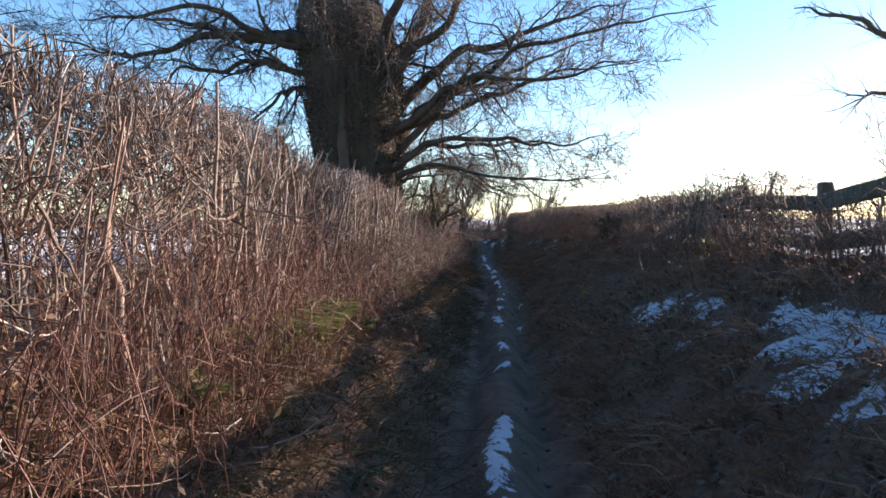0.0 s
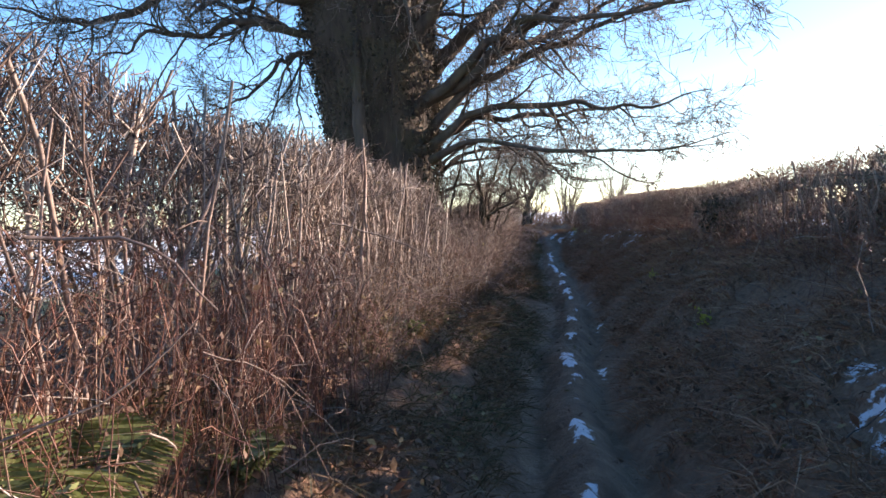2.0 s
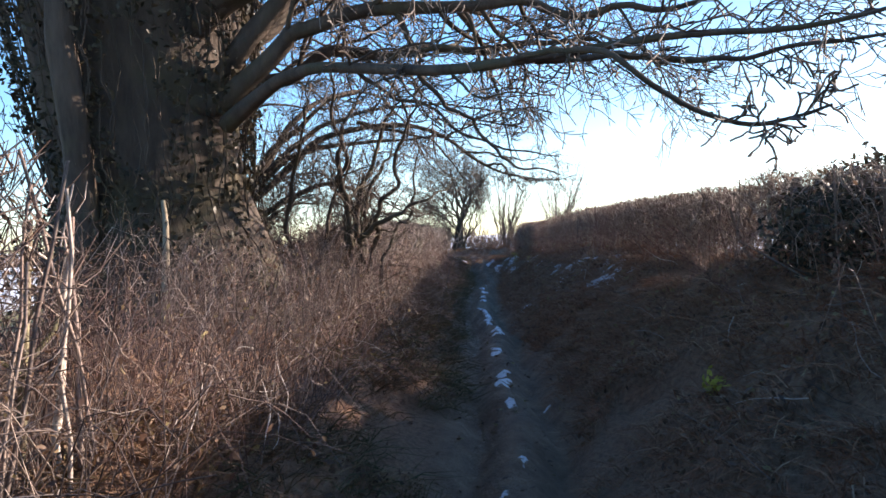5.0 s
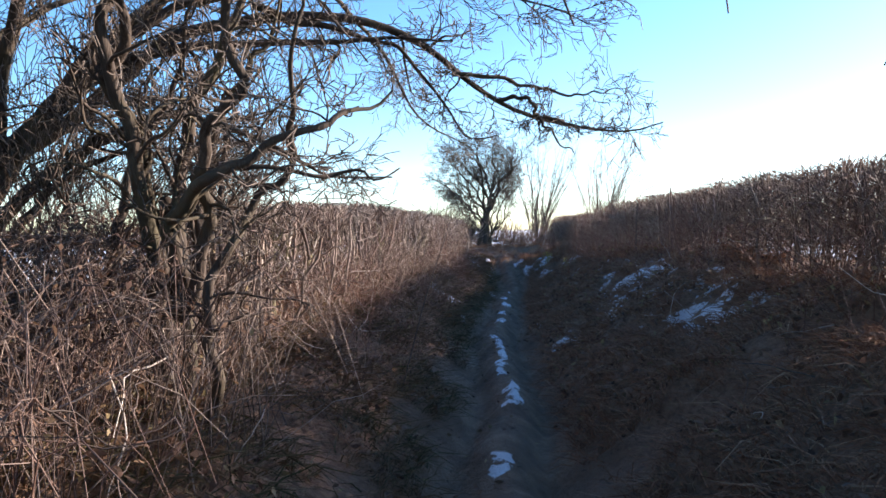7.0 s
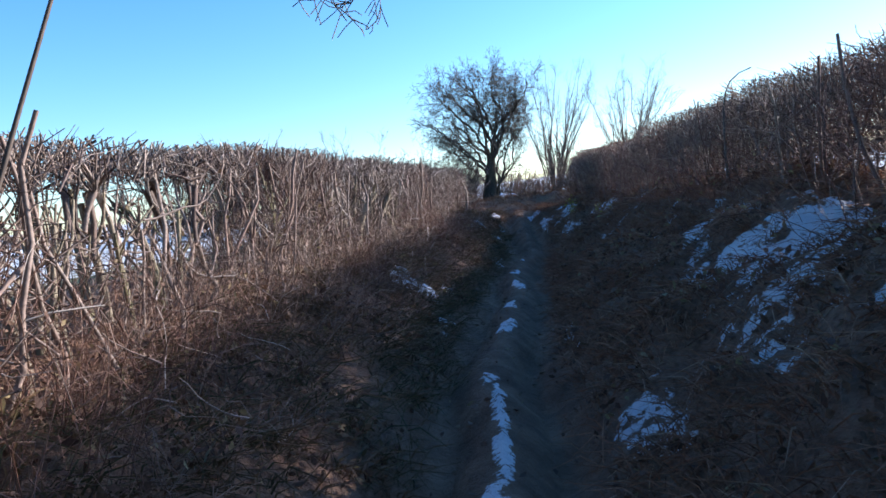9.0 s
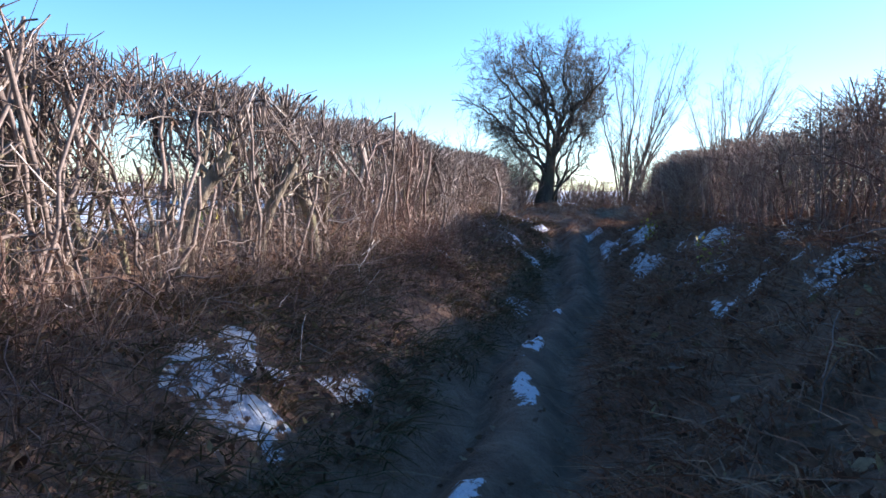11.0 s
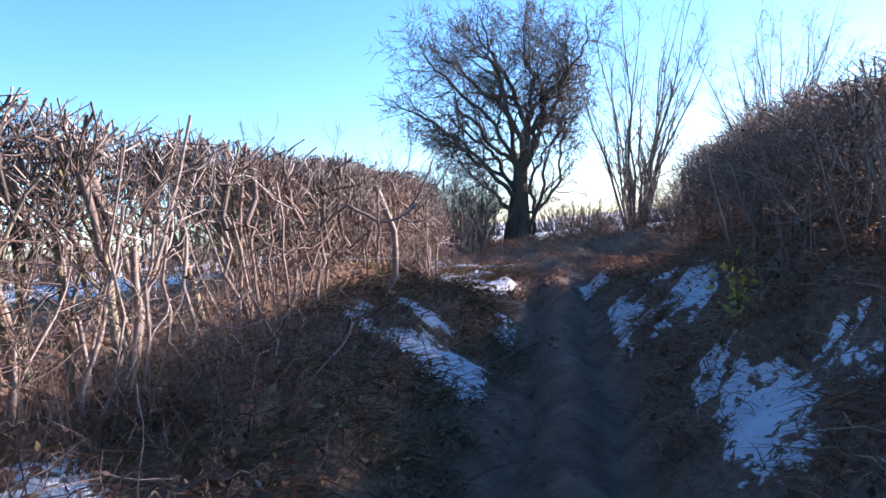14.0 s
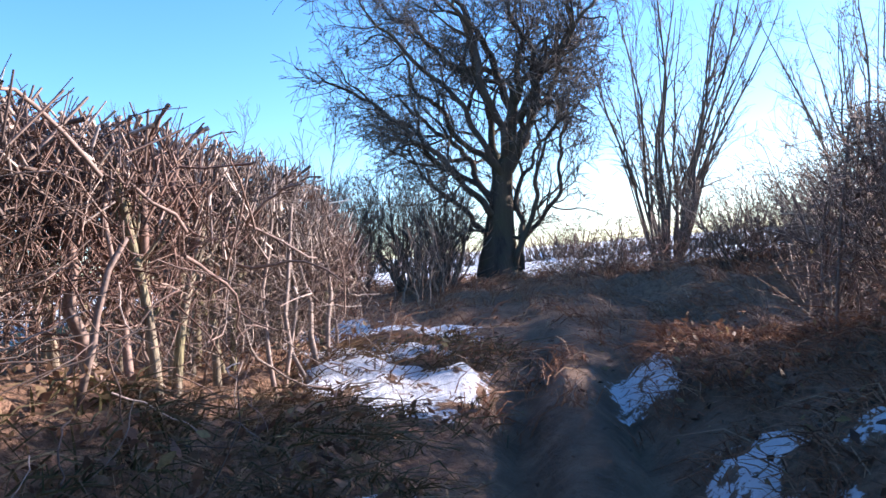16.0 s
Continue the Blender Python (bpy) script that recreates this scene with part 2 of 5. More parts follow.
def smooth_line(points, k):
    """k points along a soft curve through a few."""
    p = np.asarray(points, float)
    s = np.r_[0, np.cumsum(np.linalg.norm(np.diff(p, axis=0), axis=1))]
    x = np.linspace(0, s[-1], k)
    q = np.stack([np.interp(x, s, p[:, c]) for c in range(3)], 1)
    for _ in range(2):
        q[1:-1] = (q[:-2] + 2 * q[1:-1] + q[2:]) / 4
    return q


def rounded(P, times=1):
    """Each line of P with its corners cut, so that bends are soft."""
    for _ in range(times):
        a, b = P[:, :-1], P[:, 1:]
        cut = np.stack([a * 0.75 + b * 0.25, a * 0.25 + b * 0.75], 2).reshape(len(P), -1, P.shape[-1])
        P = np.concatenate([P[:, :1], cut[:, 1:-1], P[:, -1:]], 1)
    return P


def part(name, data, mat, parent, label="", kind="", smooth=False):
    ob = new(name, mesh_from(name, *data, mat, smooth))
    ob.parent = parent
    return tagged(ob, label, kind=kind)


def thing(name, label, category, group="", kind="", at=(0, 0, 0)):
    ob = new(name)
    ob.location = at
    return tagged(ob, label, category, group, kind)


def lattice(x, y, seed):
    """Smooth random heights between 0 and 1 over the plane."""
    xi, yi = np.floor(x).astype(np.int64), np.floor(y).astype(np.int64)
    fx, fy = x - xi, y - yi
    fx, fy = fx * fx * (3 - 2 * fx), fy * fy * (3 - 2 * fy)

    def h(i, j):
        n = (i * 374761393 + j * 668265263 + seed * 974711) & 0x7FFFFFFF
        n = ((n ^ (n >> 13)) * 1274126177) & 0x7FFFFFFF
        return ((n ^ (n >> 16)) & 0xFFFF) / 65535.0
    return (h(xi, yi) * (1 - fx) + h(xi + 1, yi) * fx) * (1 - fy) + (h(xi, yi + 1) * (1 - fx) + h(xi + 1, yi + 1) * fx) * fy


def rough_noise(x, y, scale, seed, octaves=3):
    v, amp, tot = 0, 1.0, 0
    for o in range(octaves):
        v = v + amp * lattice(x * scale * 2 ** o, y * scale * 2 ** o, seed + o)
        tot += amp
        amp *= 0.5
    return v / tot


# ---- the lie of the land ----
LANE_Y = [-30, 0, 7.6, 10, 13.5, 16.7, 18.5, 27.4, 32.7, 36, 40, 44, 60]
LANE_X = [-2.2, 0.15, 0.78, 1.0, 1.38, 1.7, 1.88, 2.2, 2.62, 3.0, 3.15, 3.2, 3.2]
FLOOR_Y = [-30, 0, 7.6, 13.5, 18.5, 27.4, 36, 38.3, 41, 43, 45.5, 60]
FLOOR_Z = [-0.1, 0.05, 0.06, 0.06, 0.16, 0.28, 0.3, 0.4, 0.68, 0.92, 1.15, 1.35]


def lane_x(y):
    return np.interp(y, LANE_Y, LANE_X)


def bank(u):
    return np.interp(u, [-40, -5, -2.6, -1.75, -1.35, -1.0, -0.5, 0.5, 1.0, 1.4, 2.0, 2.6, 3.4, 6, 40],
                     [0.7, 0.75, 0.9, 0.72, 0.53, 0.32, 0, 0, 0.34, 0.57, 0.92, 1.15, 1.1, 0.85, 0.7])


def ease(v, lo, hi):
    s = np.clip((v - lo) / (hi - lo), 0, 1)
    return s * s * (3 - 2 * s)


def land(x, y):
    """Height of the ground."""
    x, y = np.asarray(x, float), np.asarray(y, float)
    u = x - lane_x(y)
    keep = 1 - ease(y, 39.5, 44.5)                  # banks run out at the head of the lane
    z = np.interp(y, FLOOR_Y, FLOOR_Z) + bank(u) * keep
    near = np.exp(-(u / 5.0) ** 2)
    lump = (rough_noise(x, y, 1.9, 3) - 0.5) * np.where(u > 0, 0.55, 0.3) + (rough_noise(x, y, 0.6, 9) - 0.5) * 0.25 + (rough_noise(x, y, 4.6, 41) - 0.5) * 0.16
    z = z + lump * ease(np.abs(u), 0.38, 0.95) * near
    track = 1 - ease(y, 42, 46)
    wob = 0.05 * np.sin(y * 0.9) + 0.04 * np.sin(y * 2.3 + 1)
    ruts = np.exp(-((np.abs(u - wob) - 0.31) / 0.12) ** 2) * 0.15
    z = z - (ruts - np.exp(-((u - wob) / 0.13) ** 2) * 0.05) * track + (rough_noise(x, y, 3.2, 21, 4) - 0.5) * 0.12 * (1 - ease(np.abs(u), 0.8, 1.2))
    # verge under the tree at the head of the lane
    z = z + 0.25 * np.exp(-((y - 48.5) / 2.2) ** 2) * ease(y, 44, 46)
    far = np.hypot(x - 2, y - 20)
    z = z + (ease(far, 60, 420) * 5 + (rough_noise(x, y, 0.012, 31) - 0.4) * 5 * ease(far, 60, 300))
    return z


def snow_cover(x, y):
    """How much old snow lies: 0 none, 1 full."""
    u = x - lane_x(y)
    v = np.zeros_like(x)
    for uc, ur, yc, yr, s in ((1.8, 0.5, 4.1, 1.7, 0.85), (1.65, 0.4, 6.7, 1.6, 0.58), (1.85, 0.58, 24.9, 4.0, 0.7), (2.0, 0.3, 29.5, 2.6, 0.62), (1.4, 0.25, 24.2, 1.1, 0.6), (1.55, 0.3, 27.3, 1.0, 0.65), (0.75, 0.2, 24.3, 0.8, 0.5), (0.66, 0.16, 27.0, 1.2, 0.5),
                              (-1.05, 0.35, 29.9, 1.2, 0.75), (-0.68, 0.2, 28.0, 0.8, 0.5), (1.7, 0.55, 32.9, 1.6, 0.92), (1.25, 0.3, 33.0, 1.0, 0.7), (1.65, 0.35, 36.9, 1.2, 0.75), (1.55, 0.4, 35.0, 1.0, 0.6), (1.85, 0.35, 34.3, 0.6, 0.85), (1.75, 0.45, 36.4, 1.9, 0.75), (2.0, 0.35, 34.0, 1.2, 0.75),
                              (0.68, 0.22, 40.2, 1.2, 1.0), (1.15, 0.3, 40.2, 0.9, 0.98), (1.0, 0.25, 37.0, 0.9, 0.8), (-0.8, 0.3, 42.6, 0.7, 0.8), (-1.2, 0.5, 42.9, 0.9, 0.8), (-1.6, 0.9, 44.0, 1.2, 1.0), (-0.8, 0.25, 38.3, 0.8, 0.62), (-1.3, 0.4, 39.0, 0.8, 0.66),
                              (-1.4, 0.35, 35.3, 0.6, 0.65), (-0.58, 0.18, 35.0, 0.9, 0.5), (-2.1, 0.6, 44.4, 0.9, 0.95), (-0.66, 0.2, 40.3, 0.7, 0.65), (0.5, 0.3, 42.7, 0.5, 0.7)):
        v = np.maximum(v, s * np.exp(-((u - uc) / ur) ** 4 - ((y - yc) / yr) ** 4))
    strip = 0.95 * np.exp(-((u - 0.05 * np.sin(y * 0.9) - 0.04 * np.sin(y * 2.3 + 1)) / 0.075) ** 2) * ease(lattice(x * 0, y * 2.1, 77) * 0.55 + lattice(x * 9, y * 5.3, 78) * 0.45, 0.42, 0.64)
    v = np.maximum(v, strip * (1 - ease(y, 33, 38)))
    ridge = 0.8 * np.exp(-((u - 0.05 * np.sin(y * 0.9) - 0.04 * np.sin(y * 2.3 + 1)) / 0.05) ** 2) * ease(y, 21.5, 22.5) * (1 - ease(y, 25.5, 27)) * ease(lattice(x * 8, y * 3.1, 80), 0.15, 0.4)
    v = np.maximum(v, ridge)
    rut = 0.6 * np.exp(-((u - 0.36 - 0.05 * np.sin(y * 0.9)) / 0.07) ** 2) * ease(lattice(x * 6, y * 2.7, 79), 0.35, 0.7) * ease(y, 10, 12) * (1 - ease(y, 17, 20))
    v = np.maximum(v, rut)
    # broken into streaks and clots that lie between the tussocks
    hollow = 1.0 - rough_noise(x, y, 1.9, 3)
    patch = 0.55 * hollow + 0.45 * rough_noise(x * 0.6, y * 1.9, 5.4, 51, 3)
    v = v * np.where(np.abs(u) < 0.6, 1.0, 0.08 + 1.0 * ease(patch, 0.38, 0.55))
    fields = ease(np.abs(u), 5.0, 7.5) * (0.36 + 0.6 * rough_noise(x, y, 0.25, 61))
    return np.clip(np.maximum(v, np.maximum(fields, ease(y, 50, 54) * (0.3 + 0.5 * rough_noise(x, y, 0.25, 61)))), 0, 1)


def spread(lo, hi, step, far, grow=1.22):
    mid = np.arange(lo, hi + step / 2, step)
    out, d = [], step
    p = hi
    while p < far:
        d *= grow
        p += d
        out.append(p)
    out = np.array(out)
    return np.r_[(lo + hi - out)[::-1], mid, out]


def build_ground():
    gx, gy = spread(-2.2, 6.2, 0.09, 1500), spread(-4, 50, 0.15, 1500)
    X, Y = np.meshgrid(gx, gy)
    Z = land(X, Y)
    S = snow_cover(X, Y)
    Z = Z + 0.035 * ease(S, 0.4, 0.6)
    ny, nx = X.shape
    i = np.arange(ny * nx).reshape(ny, nx)
    F = np.stack([i[:-1, :-1], i[:-1, 1:], i[1:, 1:], i[1:, :-1]], -1).reshape(-1, 4)
    me = mesh_from("ground", np.stack([X, Y, Z], -1), F, M_GROUND, True)
    u = X - lane_x(Y)
    mud = (1 - ease(np.abs(u) + (rough_noise(X, Y, 1.8, 15) - 0.5) * 0.4, 0.45, 0.75)) * (1 - ease(Y, 43, 47))
    fld = np.maximum(ease(np.abs(u), 4.0, 5.5), ease(Y, 49, 52))
    for name, v in (("snow", S), ("mud", mud), ("field", fld)):
        at = me.attributes.new(name, "FLOAT", "POINT")
        at.data.foreach_set("value", v.astype(np.float32).ravel())
    tagged(new("ground", me), "rutted muddy lane between banks with patches of old snow", "ground", kind="structure")


build_ground()


# ---- hedges ----
def shortened(P, top):
    """Lines cut off where they pass the level that the flail leaves."""
    rise = np.maximum(P[..., 2].max(1) - P[:, 0, 2], 1e-4)
    f = np.clip((top - P[:, 0, 2]) / rise, 0.04, 1)
    return P[:, :1] + (P - P[:, :1]) * f[:, None, None]


def flailed_hedge(label, ys, off, width, top_z, mats, seed, mass=900, stems=30, heads=4.0, laid=3.0, old=2.0, leaves=120, holes=0.0, ragged=0.03, lane_side=1, group_stems=220, twig=(0.002, 0.0042), coarse=1.0, brush=0, gaps=(), crook=1.0):
    """A flailed hedge: a tangle of dark twigs, upright stems on its face, crooked laid branches, old stems, and a top of knuckles with cut sprouts.
    Counts are for each metre; top_z gives the level of the cut."""
    root = thing("hedge", label, "hedge")
    m_mass, m_stem, m_sprout = mats
    y0, y1 = ys
    length = y1 - y0

    def centre(y):
        return lane_x(y) + (off(y) if callable(off) else off)

    def foot(y):
        return land(centre(y), y)

    def cut(y):
        return top_z(y) + ragged * 2.4 * (lattice(y * 1.1, y * 0, seed + 1) - 0.5) + ragged * 2.0 * (lattice(y * 4.3, y * 0, seed + 2) - 0.5)

    def half(y, q):
        return width / 2 * (0.7 + 0.5 * lattice(y * 1.2, q * 2.4, seed + 3)) * np.interp(q, [0, 0.35, 0.8, 1], [0.75, 1.0, 1.0, 0.72])

    def worn(y, q):
        thin = (lattice(y * 1.5, q * 3.0, seed + 9) < holes) & (q < 0.8) & (q > 0.2)
        for a, b in gaps:
            thin |= (y > a) & (y < b) & (q < 0.72) & (q > 0.15) & (lattice(y * 3.0, q * 5.0, seed + 12) < 0.52)
        return thin

    def inside(n, lo=0.03, hi=1.0, bias=1.0):
        y = rng.uniform(y0, y1, n)
        q = lo + (hi - lo) * rng.uniform(0, 1, n) ** bias
        u = rng.uniform(-1, 1, n) * half(y, q)
        g = foot(y)
        return np.stack([centre(y) + u, y, g + q * (cut(y) - g)], 1), q

    def wander(S, d, L, k, wild):
        line = [S]
        for _ in range(k - 1):
            d = unit(d + rng.normal(size=d.shape) * wild)
            line.append(line[-1] + d * (L / (k - 1))[:, None])
        return np.stack(line, 1)

    # the dark tangle, thicker towards the top
    n = int(mass * length)
    S, q = inside(n, bias=0.75)
    S, q = S[~worn(S[:, 1], q)], q[~worn(S[:, 1], q)]
    n = len(S)
    d = unit(rng.normal(size=(n, 3)) * np.array([0.7, 0.9, 0.55]) + np.array([0, 0, 0.75]))
    k = 3 if lane_side > 0 else 2
    P = shortened(wander(S, d, rng.uniform(0.12, 0.42, n), k, 0.3), cut(S[:, 1]))
    R = rng.uniform(*twig, n)[:, None] * np.linspace(1, 0.55, k)[None]
    part("twig_tangle", tubes(P, R), m_mass, root, kind="stuff")
    # short upright shoots that close the upper half
    n = int(brush * length)
    S, q = inside(n, 0.5, 0.97, 0.8)
    S, q = S[~worn(S[:, 1], q)], q[~worn(S[:, 1], q)]
    n = len(S)
    d = unit(rng.normal(size=(n, 3)) * np.array([0.45, 0.5, 0.2]) + np.array([0, 0, 1.0]))
    P = shortened(wander(S, d, rng.uniform(0.07, 0.26, n), 2, 0.2), cut(S[:, 1]) + rng.uniform(-0.04, 0.02, n))
    part("shoot_brush", tubes(P, rng.uniform(0.0024, 0.005, n)[:, None] * coarse * np.array([1, 0.85])[None]), m_sprout, root, kind="stuff")
    # upright stems, most of them on the side towards the lane
    n = int(stems * length)
    y = rng.uniform(y0, y1, n)
    q1 = rng.uniform(0.55, 1.02, n)
    for a, b in gaps:
        stay = (y < a) | (y > b) | (rng.random(len(y)) < 0.6)
        y, q1 = y[stay], q1[stay]
    n = len(y)
    side = lane_side * np.where(rng.random(n) < 0.75, rng.uniform(0.25, 0.95, n), rng.uniform(-0.8, 0.3, n))
    x = centre(y) + side * half(y, 0.5 + 0 * y)
    z0 = land(x, y) - 0.05
    H = (cut(y) - z0) * q1
    k = 6
    s = np.linspace(0, 1, k)[None, :, None]
    lean = rng.normal(0, 1, (n, 3)) * np.array([0.1, 0.2, 0]) * crook
    P = np.stack([x, y, z0], 1)[:, None] + s * (lean * H[:, None] + np.array([0, 0, 1.0]) * H[:, None])[:, None]
    P = P + np.cumsum(rng.normal(0, 0.017 * crook ** 1.5, (n, k, 3)), 1) * np.minimum(s * 5, 1)
    P = shortened(P, cut(y) + 0.02)
    R = (rng.uniform(0.0028, 0.007, n) + rng.exponential(0.0022, n))[:, None] * coarse * np.linspace(1.1, 0.75, k)[None]
    one = min(group_stems, n)
    for b in range(one):
        part("stem", tubes(P[b:b + 1], R[b:b + 1] * 1.25, 5), m_stem, root)
    part("stem_screen", tubes(P[one:], R[one:], 4), m_stem, root, kind="stuff")
    Q, QR = grown(P, R, 4, (0.3, 1.0), (0.08, 0.34), (20, 80), (0, 0, 0.3), 0.35, 4, 0.6, 0.6)
    Q = shortened(Q, cut(Q[:, 0, 1]))
    part("side_spray", tubes(Q, np.maximum(QR, 0.0018)), m_stem, root, kind="stuff")
    # knuckles at the top, each with a brush of cut sprouts
    n = int(heads * length)
    y = rng.uniform(y0, y1, n)
    u = rng.uniform(-0.85, 0.95, n) * half(y, 0.9 + 0 * y) * lane_side
    drop = rng.uniform(0.1, 0.3, n)
    K = np.stack([centre(y) + u, y, cut(y) - drop], 1)
    A = K + np.stack([rng.normal(0, 0.06, n), rng.normal(0, 0.12, n), -rng.uniform(0.2, 0.5, n)], 1)
    arm = np.stack([A, (A + K) / 2 + rng.normal(0, 0.03, (n, 3)), K], 1)
    AR = rng.uniform(0.007, 0.016, n)[:, None] * coarse * np.array([0.9, 1.0, 1.5])[None]
    part("knuckle_crown", tubes(arm, AR, 5), m_sprout, root, kind="stuff", smooth=True)
    per = 13
    S = np.repeat(K, per, 0) + rng.normal(0, 0.012, (n * per, 3))
    d = unit(rng.normal(size=(n * per, 3)) * np.array([0.42, 0.42, 0.12]) + np.array([0, 0, 1.0]))
    P = wander(S, d, rng.uniform(0.14, 0.42, n * per), 4, 0.1 * crook ** 2)
    P = shortened(P, cut(S[:, 1]) + rng.uniform(-0.05, 0.035, len(S)))
    R = rng.uniform(0.003, 0.0068, len(S))[:, None] * coarse * np.array([1, 0.85, 0.8, 0.7 + 0.25 * crook])[None]
    part("sprout_crown", tubes(P, R, 4), m_sprout, root, kind="stuff")
    # crooked branches that run along the hedge
    n = int(laid * length)
    S, q = inside(n, 0.12, 0.85)
    S[:, 0] += lane_side * 0.3 * half(S[:, 1], q)
    d = unit(rng.normal(size=(n, 3)) * np.array([0.35, 1.2, 0.45]))
    P = wander(S, d, rng.uniform(0.3, 0.9, n), 8, 0.26)
    P[..., 2] = np.minimum(P[..., 2], cut(P[..., 1]) - 0.04)
    R = rng.uniform(0.0035, 0.009, n)[:, None] * min(coarse, 1.05) * np.linspace(1, 0.45, 8)[None]
    one = min(60, n)
    for b in range(one):
        part("laid_branch", tubes(P[b:b + 1], R[b:b + 1] * 1.2, 5), m_sprout, root, smooth=True)
    part("laid_tangle", tubes(P[one:], R[one:], 4), m_sprout, root, kind="stuff")
    # old stems that divide below the cut
    n = int(old * length)
    y = rng.uniform(y0, y1, n)
    x = centre(y) + rng.normal(0, width * 0.14, n)
    z0 = land(x, y) - 0.08
    for b in range(n):
        h = (float(cut(y[b])) - z0[b]) * rng.uniform(0.55, 0.85)
        ly, lx = rng.normal(0, 0.22), rng.normal(0, 0.1)
        p = smooth_line([(x[b], y[b], z0[b]), (x[b] + lx * 0.3, y[b] + ly * 0.2, z0[b] + h * 0.45), (x[b] + lx, y[b] + ly, z0[b] + h)], 8)
        r = rng.uniform(0.012, 0.027)
        rr = np.linspace(r * 1.15, r * 0.8, 8)
        G, GR = grown(p[None], rr[None], 5, (0.3, 1.0), (0.25, 0.6), (15, 60), (0, 0, 0.6), 0.14, 6, 0.62, 0.7)
        G = shortened(G, cut(G[:, 0, 1]))
        part("old_stem", joined(tubes(p[None], rr[None], 7), tubes(G, np.maximum(GR, 0.006), 5)), M_OLD, root, smooth=True)
    if leaves:
        C, q = inside(int(leaves * length), 0.05, 1.0)
        C = C + rng.normal(0, 0.03, C.shape)
        part("dead_foliage", leaf_quads(C, rng.uniform(0.01, 0.024, len(C))), M_DEAD_LEAF, root, "brown dead leaves", "stuff")
    return root


def left_cut(y):
    return np.interp(y, [-8, 3, 4.7, 5.8, 7, 8, 9.4, 10.6, 11.6, 12.3, 13.0, 13.7, 18.3, 20.5, 21.8, 22.7, 24, 25.3, 26.5, 28.4, 29.2, 31.4, 32.1, 33.6, 35.5, 37.2, 39.2, 41, 42, 42.7, 43.3, 44.2],
                     [2.24, 2.24, 2.29, 2.33, 2.24, 2.2, 2.24, 2.22, 2.18, 2.13, 2.06, 1.9, 1.7, 1.85, 1.92, 2.0, 2.06, 2.1, 2.16, 2.18, 2.17, 2.26, 2.22, 2.27, 2.28, 2.3, 2.33, 2.37, 2.39, 2.37, 2.26, 1.95])


def right_cut(y):
    return np.interp(y, [-8, 7.1, 7.5, 8.3, 11, 13.5, 15.3, 17, 18.9, 19.2, 19.5, 20.2, 22, 24, 25.5, 27, 29, 31, 32.6, 34.4, 36, 37.5, 39, 40, 41.5, 42.4, 43.3, 44.6],
                     [1.75, 1.75, 1.9, 2.08, 2.1, 2.08, 2.04, 2.08, 2.12, 1.95, 2.12, 2.16, 2.23, 2.27, 2.28, 2.32, 2.38, 2.38, 2.26, 2.24, 2.32, 2.35, 2.42, 2.42, 2.38, 2.32, 1.95, 1.8])


def right_off(y):
    return np.interp(y, [28, 38], [2.95, 2.1])


LEFT_MATS, RIGHT_MATS = (M_HEDGE_L, M_WHIP, M_WHIP), (M_HEDGE_R, M_HEDGE_R, M_HEDGE_R)
flailed_hedge("flailed brown hawthorn hedge with pale upright stems before the oak", (-0.5, 13.7), -2.15, 1.15, left_cut, LEFT_MATS, 5, 1400, 22, 4.4, 9.0, 2.0, 150, 0.2, coarse=1.15, brush=420, crook=1.15)
flailed_hedge("dark thin hedge stretch beside the oak", (18.4, 21.0), -2.1, 0.9, left_cut, (M_HEDGE_L, M_HEDGE_L, M_HEDGE_L), 11, 1000, 22, 2.0, 5.0, 1.5, 80, 0.34, 0.08)
flailed_hedge("flailed hawthorn hedge with knobbed old stems and gaps past the oak", (21.0, 38.6), -2.15, 1.05, left_cut, LEFT_MATS, 15, 1150, 13, 7.5, 8.0, 4.6, 60, 0.36, coarse=1.3, crook=1.6, brush=520, gaps=((21.9, 23.2), (24.6, 25.3), (29.9, 31.7)))
flailed_hedge("dense flailed hedge end rounding off at the head of the lane", (38.6, 44.2), -2.15, 1.2, left_cut, LEFT_MATS, 25, 1800, 5, 16.0, 12.0, 5.0, 60, 0.06, coarse=1.5, crook=1.8, brush=900)
flailed_hedge("low thorny growth under a wooden fence", (-1, 7.2), 2.95, 1.0, right_cut, RIGHT_MATS, 35, 430, 16, 0.8, 2.0, 0.3, 150, 0.4, 0.1, -1, 60)
flailed_hedge("open thorn growth through a wooden fence", (7.2, 12.0), 2.95, 1.2, right_cut, RIGHT_MATS, 45, 480, 12, 2.0, 2.0, 0.8, 240, 0.5, 0.08, -1, 60, (0.0025, 0.005))
flailed_hedge("dark unkempt thorn hedge grown through a wooden fence", (12.0, 19.2), 2.95, 1.35, right_cut, RIGHT_MATS, 46, 820, 14, 2.0, 2.0, 0.8, 300, 0.4, 0.08, -1, 80, (0.0025, 0.005))
flailed_hedge("dense dark square-cut hedge along the top of the bank", (19.35, 31.6), right_off, 1.3, right_cut, RIGHT_MATS, 55, 1500, 22, 4.0, 2.0, 0.8, 160, 0.05, 0.02, -1, 120, (0.0025, 0.0048))
flailed_hedge("thin reddish stretch of flailed hedge with gaps under its top", (31.6, 37.4), right_off, 1.2, right_cut, RIGHT_MATS, 65, 1150, 22, 4.5, 3.0, 1.4, 120, 0.3, 0.05, -1, 120, (0.0022, 0.0042))
flailed_hedge("dense rounded hedge end at the head of the lane", (37.4, 43.3), right_off, 1.3, right_cut, RIGHT_MATS, 75, 2300, 18, 4.0, 2.0, 0.8, 160, 0.05, 0.03, -1, 80, (0.0025, 0.0045))


